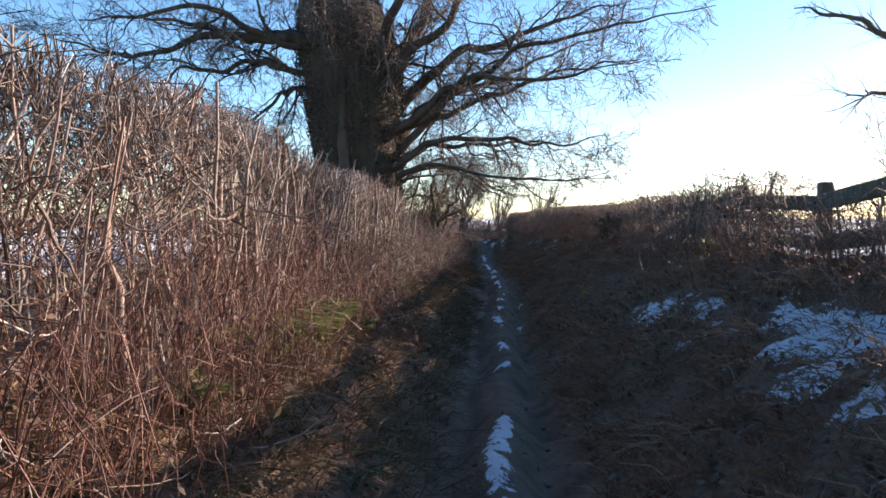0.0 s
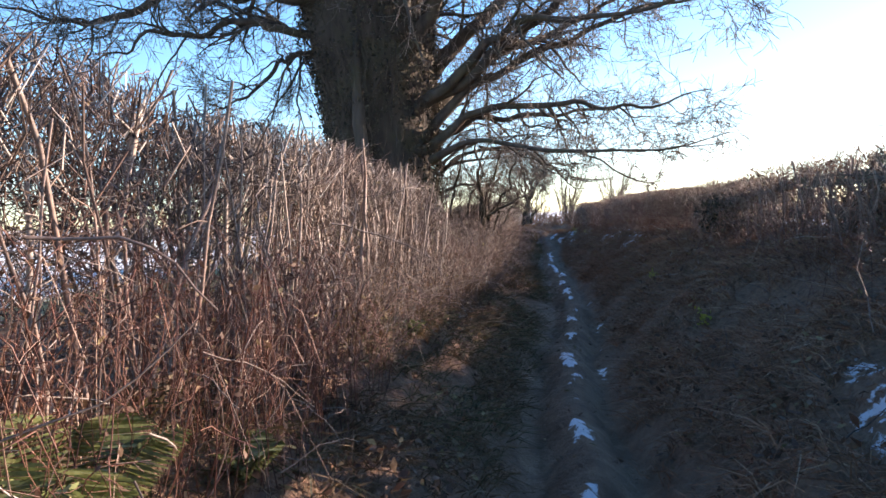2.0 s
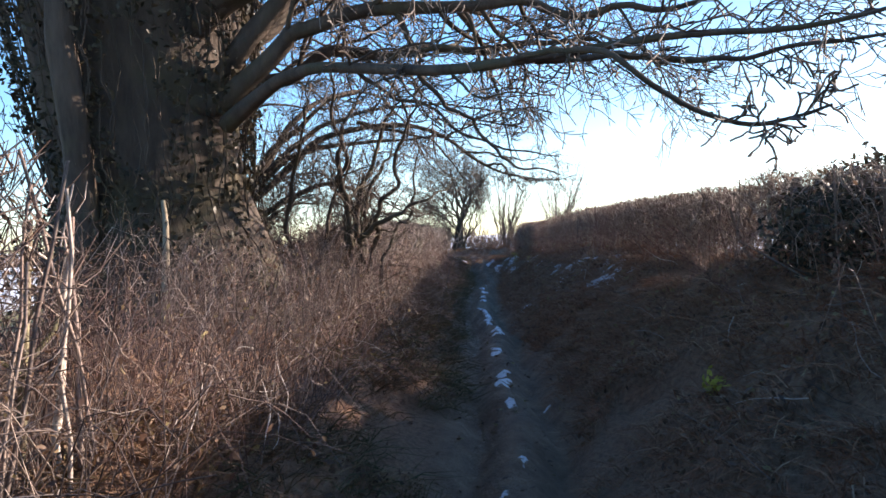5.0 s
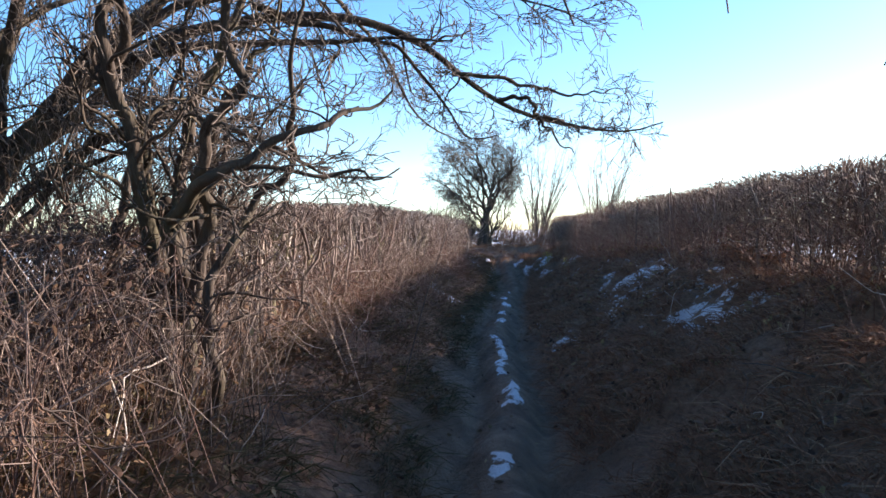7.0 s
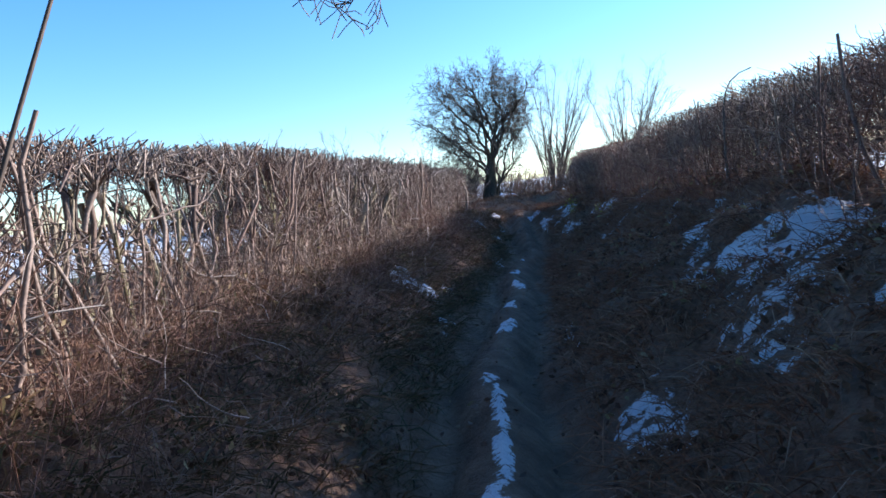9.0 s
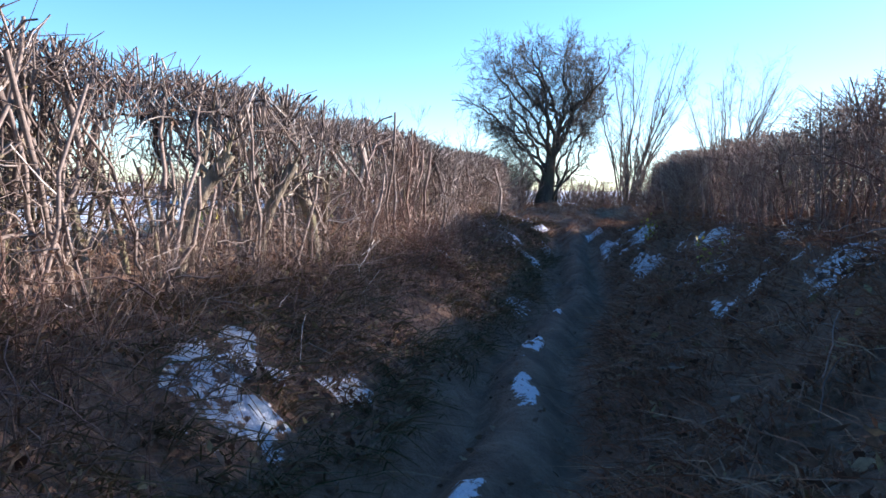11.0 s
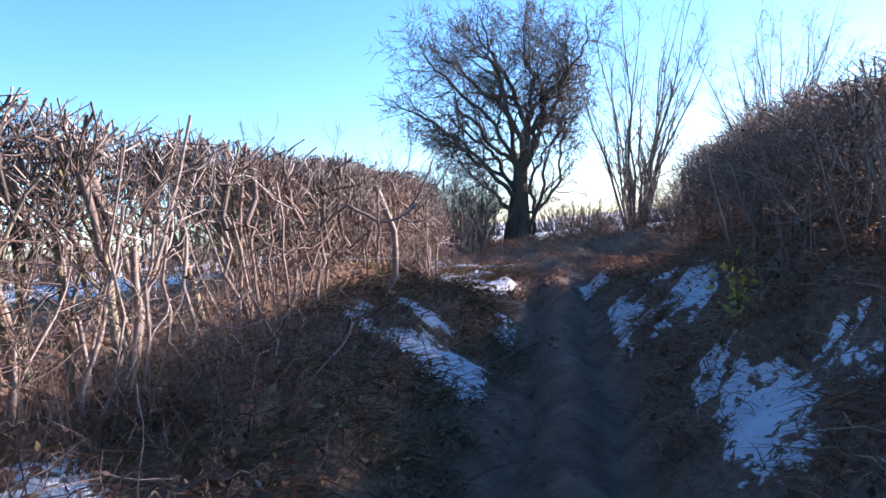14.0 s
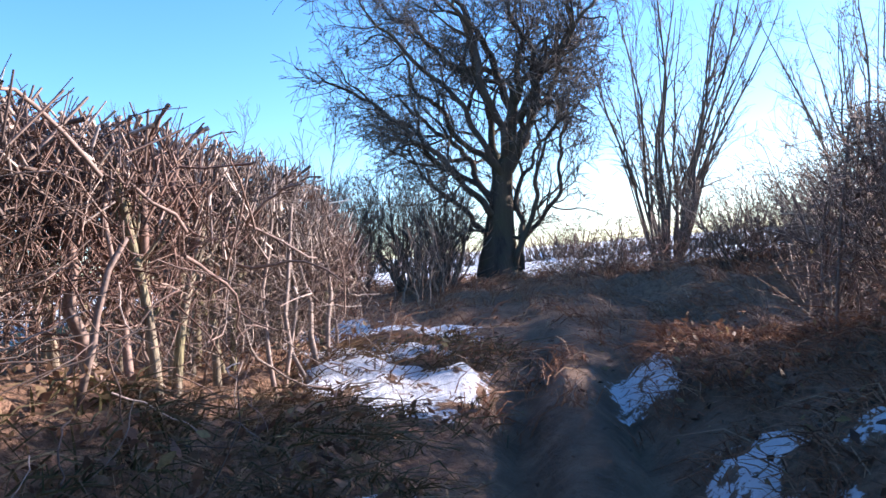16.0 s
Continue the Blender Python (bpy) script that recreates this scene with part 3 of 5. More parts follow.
def field_hedge():
    """The thin hedge that crosses the head of the lane."""
    root = thing("hedge", "thin bare hedge across the head of the lane", "hedge")
    n, k = 420, 6
    x = rng.uniform(-9, 2.0, n)
    x = x[lattice(x * 0.9, x * 0, 3) > rng.uniform(0.1, 0.55, len(x))]
    n = len(x)
    y = 47.3 + rng.normal(0, 0.25, n)
    H = 0.95 * rng.uniform(0.6, 1.1, n)
    q = np.linspace(0, 1, k)[None]
    lean = rng.normal(0, 0.2, (n, 2))
    P = np.stack([x[:, None] + lean[:, :1] * q, y[:, None] + lean[:, 1:] * q, land(x, y)[:, None] - 0.05 + H[:, None] * q], -1)
    P = P + np.cumsum(rng.normal(0, 0.025, P.shape), 1)
    R = rng.uniform(0.006, 0.018, n)[:, None] * np.linspace(1, 0.5, k)[None]
    part("stem_tangle", tubes(P, R, 4), M_HEDGE_R, root, kind="stuff")
    Q, QR = grown(P, R, 16, (0.1, 1), (0.15, 0.5), (20, 75), (0, 0, 0.3), 0.2, 3)
    part("twig_spray", tubes(Q, np.maximum(QR, 0.0025)), M_HEDGE_R, root, kind="stuff")


field_hedge()


# ---- trees ----
def tree(name, label, at, limbs, mat_bark, mat_twig, levels, sides=9, category="tree", wobble=0.05, size=1.0, fine=0.0028):
    """A bare tree: limbs as (points, radii) from its foot, then level upon level of side shoots."""
    root = thing(name, label, category)
    x, y = at
    z = float(land(x, y))
    first = True
    lines, radii, vigour = [], [], []
    for pts, rad, *stiff in limbs:
        k = 20
        p = smooth_line(pts, k) * size + np.array([x, y, z])
        p[1:] += np.cumsum(rng.normal(0, 0.02 if first else stiff[0] if stiff else wobble, (k - 1, 3)), 0)
        if not first:
            p = rounded(p[None])[0]
            k = len(p)
        r = np.interp(np.linspace(0, 1, k), np.linspace(0, 1, len(rad)), rad)
        v, f = tubes(p[None], r[None], sides if first else 7)
        if first:
            c = p.repeat(sides, 0)
            ang = np.arctan2(v[:, 1] - c[:, 1], v[:, 0] - c[:, 0])
            v = c + (v - c) * (1 + 0.08 * np.cos(ang * 2) + 0.04 * np.sin(ang * 3 + 1) + 0.05 * np.sin(ang * 5 + v[:, 2] * 1.5))[:, None]
        part("trunk" if first else "limb", (v, f), mat_bark, root, smooth=True)
        if not first:
            lines.append(p)
            radii.append(r)
            vigour.append(stiff[1] if stiff else min(max(r[0] / 0.05, 0.3), 1.0))        # thin limbs bear short shoots
        first = False
    P, R = np.array(lines), np.array(radii)
    for i, (n, span, length, angle, pull, wild, k, thin) in enumerate(levels):
        size_of = np.repeat(np.array(vigour) if i == 0 else size_of, n)
        P, R = grown(P, R, n, span, length, angle, pull, wild, k, thin)
        P, R = P[:, :1] + (P - P[:, :1]) * size_of[:, None, None], R * (0.45 + 0.55 * size_of[:, None])
        # traffic keeps the lane clear up to its own height
        low = (P[..., 1] < 44) & (np.abs(P[..., 0] - lane_x(P[..., 1])) < 0.65) & (P[..., 2] < np.interp(P[..., 1], FLOOR_Y, FLOOR_Z) + 2.15)
        kept = ~low.any(1)
        if i:
            kept &= rng.random(len(P)) < size_of ** 0.7
        P, R, size_of = P[kept], R[kept], size_of[kept]
        R = np.maximum(R, fine)
        C = rounded(np.concatenate([P, R[..., None]], -1)) if i == 0 else np.concatenate([P, R[..., None]], -1)
        if i == 0 and len(P) <= 400:
            for b in range(len(P)):
                part("branch", tubes(C[b:b + 1, :, :3], C[b:b + 1, :, 3], 5), mat_bark, root, smooth=True)
        else:
            part("branch_spray" if i == 0 else "twig_spray", tubes(C[..., :3], C[..., 3], 5 if i == 0 else 3), mat_twig if i else mat_bark, root, kind="stuff")
    return root


# ivy-clad oak on the bank
OAK = (-1.45, 17.9)
oak_limbs = []
oak_limbs.append(([(0.1, 0, -0.3), (0.0, 0, 1.0), (-0.1, 0, 2.4), (-0.25, 0, 3.8), (-0.45, 0.1, 5.4), (-0.7, 0.2, 7.0), (-0.9, 0.2, 9.0)], (1.1, 0.78, 0.95, 1.12, 0.93, 0.45, 0.03)))
oak_limbs.append(([(0.4, 0.2, 1.9), (1.6, 0.5, 2.5), (3.0, 0.7, 2.8), (4.4, 0.9, 2.9), (5.6, 1.2, 2.8)], (0.12, 0.075, 0.05, 0.03, 0.008)))
oak_limbs.append(([(0.4, -0.2, 2.0), (1.4, -0.6, 2.9), (2.8, -1.0, 3.3), (4.6, -1.6, 3.4), (6.4, -2.2, 3.7)], (0.14, 0.09, 0.065, 0.035, 0.01)))
oak_limbs.append(([(0.3, -0.2, 2.4), (1.6, -1.0, 3.4), (3.4, -1.8, 4.1), (5.2, -2.4, 4.4), (6.8, -3.0, 4.7)], (0.16, 0.1, 0.07, 0.04, 0.01)))
oak_limbs.append(([(0.4, 0.3, 2.3), (1.3, 1.0, 3.3), (2.6, 1.4, 4.2), (4.2, 1.6, 4.9), (5.6, 1.6, 5.3)], (0.18, 0.13, 0.09, 0.05, 0.015)))
oak_limbs.append(([(0.3, 0.1, 2.8), (1.4, 0.2, 4.1), (2.9, 0.2, 5.2), (4.6, 0.2, 5.9), (6.2, -0.3, 6.4)], (0.24, 0.16, 0.11, 0.06, 0.015)))
oak_limbs.append(([(0.2, 0.1, 3.2), (0.9, 0.3, 5.0), (1.7, 0.6, 6.7), (2.6, 0.8, 8.2)], (0.26, 0.19, 0.12, 0.02)))
oak_limbs.append(([(0.3, -0.3, 3.0), (1.3, -1.2, 4.7), (2.6, -1.6, 5.9), (4.0, -2.0, 6.8)], (0.2, 0.14, 0.09, 0.015)))
oak_limbs.append(([(-0.7, 0, 4.2), (-1.6, -0.6, 4.8), (-3.2, -1.2, 4.7), (-4.8, -1.8, 4.3), (-6.0, -2.2, 4.5)], (0.2, 0.14, 0.09, 0.055, 0.015)))
oak_limbs.append(([(-0.6, 0, 3.5), (-1.4, -0.4, 3.7), (-2.2, -0.8, 3.1), (-2.9, -1.0, 2.9)], (0.1, 0.07, 0.045, 0.012)))
oak_limbs.append(([(-0.7, 0, 4.6), (-1.7, 0.2, 5.3), (-3.2, -0.2, 5.6), (-4.8, -0.6, 5.5)], (0.17, 0.12, 0.08, 0.015)))
oak_limbs.append(([(-0.7, 0, 5.0), (-1.7, 0.4, 6.2), (-3.4, 0.6, 7.0), (-5.0, 0.6, 7.8)], (0.2, 0.14, 0.09, 0.015)))
oak_limbs.append(([(0.4, 0.5, 2.6), (0.8, 1.5, 3.7), (1.4, 2.4, 4.3), (2.1, 3.2, 4.5)], (0.11, 0.07, 0.04, 0.008)))
oak_limbs.append(([(0.1, 0.5, 3.6), (0.0, 2.0, 4.8), (0.4, 3.6, 5.2), (0.9, 5.0, 5.2)], (0.19, 0.13, 0.08, 0.015)))
oak_limbs.append(([(0.2, -0.5, 3.8), (0.8, -2.2, 5.4), (1.6, -3.8, 6.2), (2.6, -5.2, 6.6)], (0.19, 0.13, 0.08, 0.015)))
oak_limbs.append(([(-0.5, -0.4, 4.6), (-1.0, -2.2, 6.0), (-1.6, -4.0, 6.6)], (0.16, 0.1, 0.015)))
oak_limbs.append(([(-0.6, -0.2, 3.9), (-1.8, -0.8, 4.3), (-3.0, -1.6, 3.9), (-4.2, -2.2, 3.3)], (0.12, 0.085, 0.05, 0.01)))
oak_limbs.append(([(-0.7, -0.3, 4.4), (-2.0, -1.4, 5.0), (-3.6, -2.4, 5.0), (-5.4, -3.2, 4.7)], (0.14, 0.1, 0.06, 0.012)))
oak_limbs.append(([(0.5, -0.4, 1.9), (1.4, -1.0, 2.6), (2.6, -1.3, 2.8), (4.0, -1.2, 2.7), (5.6, -1.4, 2.9)], (0.13, 0.09, 0.06, 0.035, 0.01)))
oak_limbs.append(([(0.5, -0.3, 2.6), (1.6, -1.4, 3.5), (3.0, -2.6, 3.7), (4.6, -3.4, 3.6), (6.0, -4.0, 3.9)], (0.14, 0.1, 0.065, 0.04, 0.01)))
oak_limbs[1:] = [(pts, [r * 0.82 for r in rad]) for pts, rad in oak_limbs[1:]]
OAK_FOOT = np.array([*OAK, float(land(*OAK))])


def from_oak(*pts):
    return [tuple(np.array(p) - OAK_FOOT) for p in pts]


oak_limbs.append((from_oak((-0.6, 17.32, 2.72), (-0.07, 16.7, 2.92), (0.28, 16.28, 2.96), (0.63, 15.83, 2.82), (0.95, 15.45, 2.69), (1.22, 15.12, 2.57), (1.57, 14.7, 2.53), (1.82, 14.4, 2.48), (2.03, 14.13, 2.45), (2.25, 13.88, 2.43), (2.38, 13.78, 2.43), (2.64, 13.79, 2.38), (2.85, 13.81, 2.4), (3.05, 13.83, 2.45), (3.5, 13.9, 2.62)),
                  (0.085, 0.07, 0.055, 0.045, 0.04, 0.037, 0.035, 0.033, 0.03, 0.025, 0.02, 0.016, 0.013, 0.01, 0.006), 0.008, 0.4))
oak_limbs.append((from_oak((1.6, 14.6, 2.52), (1.72, 13.95, 2.38), (1.86, 13.55, 2.26), (2.07, 13.61, 2.1), (2.22, 13.66, 2.03), (2.38, 13.7, 1.98), (2.44, 13.45, 1.96), (2.5, 13.2, 1.96)), (0.016, 0.015, 0.014, 0.013, 0.012, 0.011, 0.009, 0.005), 0.006, 0.16))
oak_limbs.append((from_oak((1.7, 14.55, 2.5), (2.1, 14.5, 2.52), (2.5, 14.5, 2.47), (2.74, 14.54, 2.48), (3.0, 14.35, 2.45), (3.3, 14.2, 2.42), (3.6, 14.1, 2.47)), (0.022, 0.019, 0.016, 0.014, 0.012, 0.009, 0.005), 0.012, 0.22))
oak_limbs.append((from_oak((1.1, 15.3, 2.62), (1.3, 15.3, 2.45), (1.55, 15.3, 2.25), (1.75, 15.3, 2.12), (2.05, 15.25, 2.05)), (0.016, 0.013, 0.011, 0.008, 0.004), 0.02, 0.28))
oak_limbs.append((from_oak((0.6, 15.85, 2.84), (0.9, 15.8, 2.6), (1.2, 15.8, 2.4), (1.5, 15.7, 2.2), (1.85, 15.6, 2.15)), (0.016, 0.013, 0.011, 0.008, 0.004), 0.02, 0.28))
oak_limbs.append(([(-0.3, -0.86, -0.1), (-0.28, -0.82, 0.8), (-0.27, -0.9, 1.5), (-0.3, -1.0, 2.3), (-0.34, -1.02, 3.2), (-0.3, -0.95, 4.2)], (0.15, 0.13, 0.12, 0.12, 0.1, 0.06), 0.01, 0.15))
oak = tree("oak_tree", "old bare oak with ivy-clad trunk standing in the hedge bank", OAK, oak_limbs, M_BARK, M_TWIG, [
    (17, (0.18, 1.0), (0.8, 2.2), (25, 65), (0.1, 0, -0.16), 0.26, 9, 0.5),
    (9, (0.15, 1.0), (0.4, 1.15), (25, 70), (0, 0, -0.04), 0.32, 7, 0.6),
    (5, (0.2, 1.0), (0.15, 0.5), (25, 70), (0, 0, 0.06), 0.32, 3, 0.6),
], 16, wobble=0.075, fine=0.0048)


def ivy(root, at, n):
    """Ivy leaves and stems wrapped round the trunk."""
    h = rng.uniform(0.1, 5.6, n) ** 1.0
    ang = rng.uniform(0, 2 * np.pi, n)
    axis_x = np.interp(h, [0, 1.0, 2.4, 3.8, 5.4], [0.1, 0.0, -0.1, -0.25, -0.45])
    rad = np.interp(h, [0, 1, 2.4, 3.8, 5.4], [1.13, 0.81, 0.97, 1.12, 0.97]) * (0.95 + 0.25 * lattice(ang * 2, h * 1.5, 4)) + rng.exponential(0.04, n)
    C = np.stack([at[0] + axis_x + rad * np.cos(ang), at[1] + rad * np.sin(ang), float(land(*at)) + h], 1)
    keep = lattice(ang * 1.6, h * 1.2, 14) > np.where(h < 2.0, 0.18, 0.34)
    part("ivy", leaf_quads(C[keep], rng.uniform(0.018, 0.042, keep.sum())), M_IVY, root, "dark green ivy leaves", "stuff")
    m = 420
    h0, a0 = rng.uniform(0.2, 5.0, m), rng.uniform(0, 2 * np.pi, m)
    s = np.linspace(0, 1, 6)
    hh = h0[:, None] + s * rng.uniform(0.5, 1.6, m)[:, None]
    aa = a0[:, None] + np.cumsum(rng.normal(0, 0.05, (m, 6)), 1)
    ax = np.interp(hh, [0, 1.0, 2.4, 3.8, 5.4], [0.1, 0.0, -0.1, -0.25, -0.45])
    rr = np.interp(hh, [0, 1, 2.4, 3.8, 5.4], [1.13, 0.82, 0.99, 1.14, 0.99]) + 0.06 + s * rng.uniform(0, 0.45, m)[:, None] ** 2
    P = np.stack([at[0] + ax + rr * np.cos(aa), at[1] + rr * np.sin(aa), float(land(*at)) + hh], -1)
    part("ivy_tangle", tubes(P, np.linspace(0.011, 0.0035, 6)[None].repeat(m, 0)), M_BARK, root, "bare brown ivy stems", "stuff")


ivy(oak, OAK, 15000)


def shrub(name, label, at, n, height, spreadout, mat, lean=(0, 0), levels=None, radius=0.03, category="tree", base=0.15):
    """Many stems from one stool, fanning out, with whippy side shoots."""
    root = thing(name, label, category)
    x, y = at
    a = rng.uniform(0, 2 * np.pi, n)
    out = np.sqrt(rng.uniform(0.02, 1, n)) * spreadout
    k = 8
    s = np.linspace(0, 1, k)[None, :]
    H = height * rng.uniform(0.65, 1.0, n)
    P = np.stack([x + base * np.cos(a)[:, None] + (out * np.cos(a) + lean[0])[:, None] * s ** 1.3, y + base * np.sin(a)[:, None] + (out * np.sin(a) + lean[1])[:, None] * s ** 1.3,
                  float(land(x, y)) - 0.1 + H[:, None] * s], -1)
    P = P + np.cumsum(rng.normal(0, 0.06, P.shape), 1) * np.minimum(s * 4, 1)[..., None]
    R = (radius * rng.uniform(0.5, 1.2, n))[:, None] * np.linspace(1, 0.15, k)[None]
    if n <= 50:
        for b in range(n):
            part("stem", tubes(P[b:b + 1], R[b:b + 1], 5), mat, root, smooth=True)
    else:
        part("stem_tangle", tubes(P, R, 4), mat, root, kind="stuff")
    for lv in levels or [(9, (0.25, 1), (0.4, 1.1), (15, 45), (0, 0, 0.35), 0.12, 5, 0.6), (6, (0.2, 1), (0.15, 0.4), (20, 50), (0, 0, 0.2), 0.15, 4, 0.6)]:
        P, R = grown(P, R, *lv)
        R = np.maximum(R, 0.0026)
        part("twig_spray", tubes(P, R), mat, root, kind="stuff")
    return root


# hawthorn at the head of the lane, bent by the wind
rng = np.random.default_rng(23)
end_limbs = []
end_limbs.append(([(0, 0, -0.2), (0.02, 0, 0.6), (0.12, 0, 1.2), (0.32, 0, 1.8), (0.42, 0, 2.4), (0.4, 0, 3.0)], (0.36, 0.23, 0.165, 0.115, 0.07, 0.035)))
end_limbs.append(([(0.25, 0, 1.6), (0.55, 0.1, 2.4), (0.7, 0, 3.3), (0.4, 0, 4.1), (0.1, 0.1, 4.8)], (0.11, 0.085, 0.06, 0.035, 0.01)))
end_limbs.append(([(0.1, 0, 1.3), (-0.1, 0.2, 2.2), (-0.4, 0.2, 3.2), (-0.75, 0.2, 4.0), (-1.2, 0.1, 4.7)], (0.10, 0.08, 0.055, 0.035, 0.01)))
end_limbs.append(([(0.0, 0, 0.9), (-0.6, -0.2, 1.5), (-1.2, -0.2, 2.3), (-1.7, -0.3, 2.9), (-2.3, -0.3, 3.1)], (0.08, 0.06, 0.045, 0.03, 0.01)))
end_limbs.append(([(0.2, 0, 1.8), (0.0, -0.4, 2.7), (-0.4, -0.6, 3.7), (-0.5, -0.8, 4.9)], (0.09, 0.07, 0.04, 0.01)))
end_limbs.append(([(0.3, 0.1, 1.8), (0.8, 0.4, 2.6), (1.0, 0.6, 3.6), (0.9, 0.7, 4.6)], (0.09, 0.065, 0.04, 0.01)))
end_limbs.append(([(0.4, 0, 2.4), (0.2, 0.2, 3.3), (-0.1, 0.2, 4.2), (-0.2, 0.2, 5.2)], (0.10, 0.075, 0.045, 0.01)))
end_limbs.append(([(0.35, 0, 2.1), (0.0, 0.2, 3.0), (-0.7, 0.3, 3.8), (-1.4, 0.2, 4.3)], (0.08, 0.06, 0.04, 0.01)))
end_limbs.append(([(0.05, 0, 1.1), (-0.4, 0.3, 2.0), (-1.1, 0.4, 3.0), (-1.9, 0.4, 3.8)], (0.08, 0.06, 0.04, 0.01)))
end_limbs.append(([(0.4, 0, 2.6), (0.7, -0.3, 3.4), (1.2, -0.4, 4.0), (1.3, -0.4, 4.7)], (0.08, 0.06, 0.035, 0.01)))
end_limbs.append(([(0.15, 0, 1.5), (-0.3, -0.3, 2.6), (-1.0, -0.4, 3.6), (-1.7, -0.4, 4.4)], (0.08, 0.06, 0.04, 0.01)))
end_limbs.append(([(0.3, 0, 0.1), (0.5, 0.1, 1.0), (0.65, 0.1, 1.9), (1.1, 0.2, 2.7)], (0.08, 0.055, 0.03, 0.009)))
end_limbs.append(([(0.25, -0.1, 0.1), (0.4, -0.2, 1.0), (0.5, -0.3, 2.0), (0.75, -0.3, 2.8)], (0.08, 0.055, 0.03, 0.009)))
end_limbs.append(([(-0.15, 0, 0.7), (-0.7, 0.3, 1.2), (-1.2, 0.3, 1.9), (-1.5, 0.3, 2.5)], (0.07, 0.05, 0.03, 0.009)))
end_limbs.append(([(0.3, 0, 1.9), (0.8, 0.2, 2.7), (1.25, 0.2, 3.4), (1.4, 0.2, 4.1)], (0.08, 0.06, 0.04, 0.01)))
end_limbs.append(([(0.4, 0, 2.3), (1.0, -0.2, 3.0), (1.5, -0.2, 3.7), (1.6, -0.2, 4.5)], (0.07, 0.05, 0.035, 0.01)))
end_limbs.append(([(0.2, 0, 1.4), (-0.4, 0.1, 2.4), (-0.8, 0.1, 3.4), (-0.9, 0.1, 4.5)], (0.08, 0.06, 0.04, 0.01)))
end_limbs.append(([(0.3, 0, 2.2), (0.35, 0.1, 3.4), (0.5, 0.1, 4.4), (0.4, 0.1, 5.3)], (0.08, 0.06, 0.04, 0.01)))
end_limbs.append(([(0.1, 0, 1.0), (-0.7, 0, 1.9), (-1.4, 0, 2.7), (-1.9, 0, 3.5)], (0.07, 0.05, 0.035, 0.01)))
end_limbs.append(([(0.2, 0.1, 0.2), (0.75, 0.1, 1.2), (1.0, 0.1, 2.2), (1.1, 0.1, 3.1)], (0.06, 0.045, 0.03, 0.009)))
end_limbs[1:] = [(pts, [r * 0.66 for r in rad]) for pts, rad in end_limbs[1:]]
tree("hawthorn_tree", "bare wind-bent hawthorn tree at the head of the lane", (2.5, 48.4), end_limbs, M_BARK, M_TWIG, [
    (13, (0.15, 1.0), (0.5, 1.45), (20, 60), (-0.2, 0, 0.2), 0.28, 7, 0.55),
    (9, (0.15, 1.0), (0.3, 0.85), (20, 60), (-0.1, 0, 0.15), 0.34, 5, 0.64),
    (5, (0.2, 1.0), (0.12, 0.4), (20, 65), (-0.03, 0, 0.12), 0.32, 3, 0.68),
], 12, wobble=0.05, size=np.array((1.02, 1.0, 0.92)), fine=0.0038)
ASH_LEVELS = [(11, (0.2, 1), (0.4, 1.2), (12, 40), (0, 0, 0.4), 0.2, 6, 0.65), (6, (0.2, 1), (0.15, 0.45), (20, 50), (0, 0, 0.2), 0.22, 4, 0.65)]
shrub("ash_stool", "bare multi-stemmed ash stool beside the hawthorn", (4.9, 49.2), 26, 4.8, 1.65, M_TWIG, (0.3, 0), ASH_LEVELS)
shrub("ash_stool", "bare multi-stemmed ash stool behind the hedge end", (7.6, 48.8), 26, 4.4, 1.6, M_TWIG, (0.4, 0), ASH_LEVELS)
shrub("thorn_bush", "low dark thorn bush beside the tree", (1.45, 48.2), 40, 1.35, 0.35, M_TWIG, category="bush", base=0.3)
shrub("thorn_bush", "low dark thorn bush where the two hedges meet", (0.4, 47.9), 36, 1.35, 0.3, M_TWIG, category="bush", base=0.25)
for sx, sy, n, hh in ((5.6, 47.4, 70, 1.1), (6.6, 47.8, 70, 1.25), (4.4, 47.9, 50, 0.75), (7.6, 47.0, 80, 1.6), (3.7, 48.3, 40, 0.6), (8.9, 46.6, 80, 1.8), (6.3, 45.6, 110, 1.7)):
    shrub("thorn_bush", "low dense thorn and bramble bush on the verge", (sx, sy), n, hh, 0.8, M_HEDGE_R, category="bush", radius=0.01, base=0.35,
          levels=[(12, (0.15, 1), (0.15, 0.5), (25, 70), (0, 0, 0.1), 0.2, 3, 0.7), (1, (0.2, 1), (0.08, 0.25), (25, 70), (0, 0, 0.1), 0.2, 2, 0.7)])
shrub("sapling", "thin bare sapling at the field edge", (0.2, 47.6), 4, 2.7, 0.7, M_TWIG)
shrub("field_tree", "slender bare tree in the field behind the hedge", (-2.6, 50), 8, 3.6, 1.2, M_TWIG)
# thicket past the oak
shrub("hazel_thicket", "bare hazel thicket past the oak trunk", (-0.6, 20.6), 34, 1.9, 0.6, M_TWIG, (0, 0), radius=0.016, category="thicket", base=0.6)
rng = np.random.default_rng(31)
THORN = (-1.5, 20.3)


def reach(*pts):
    z0 = float(land(*THORN))
    return [((a - THORN[0]) / 0.85, (b - THORN[1]) / 0.85, (c - z0) / 0.85) for a, b, c in pts]


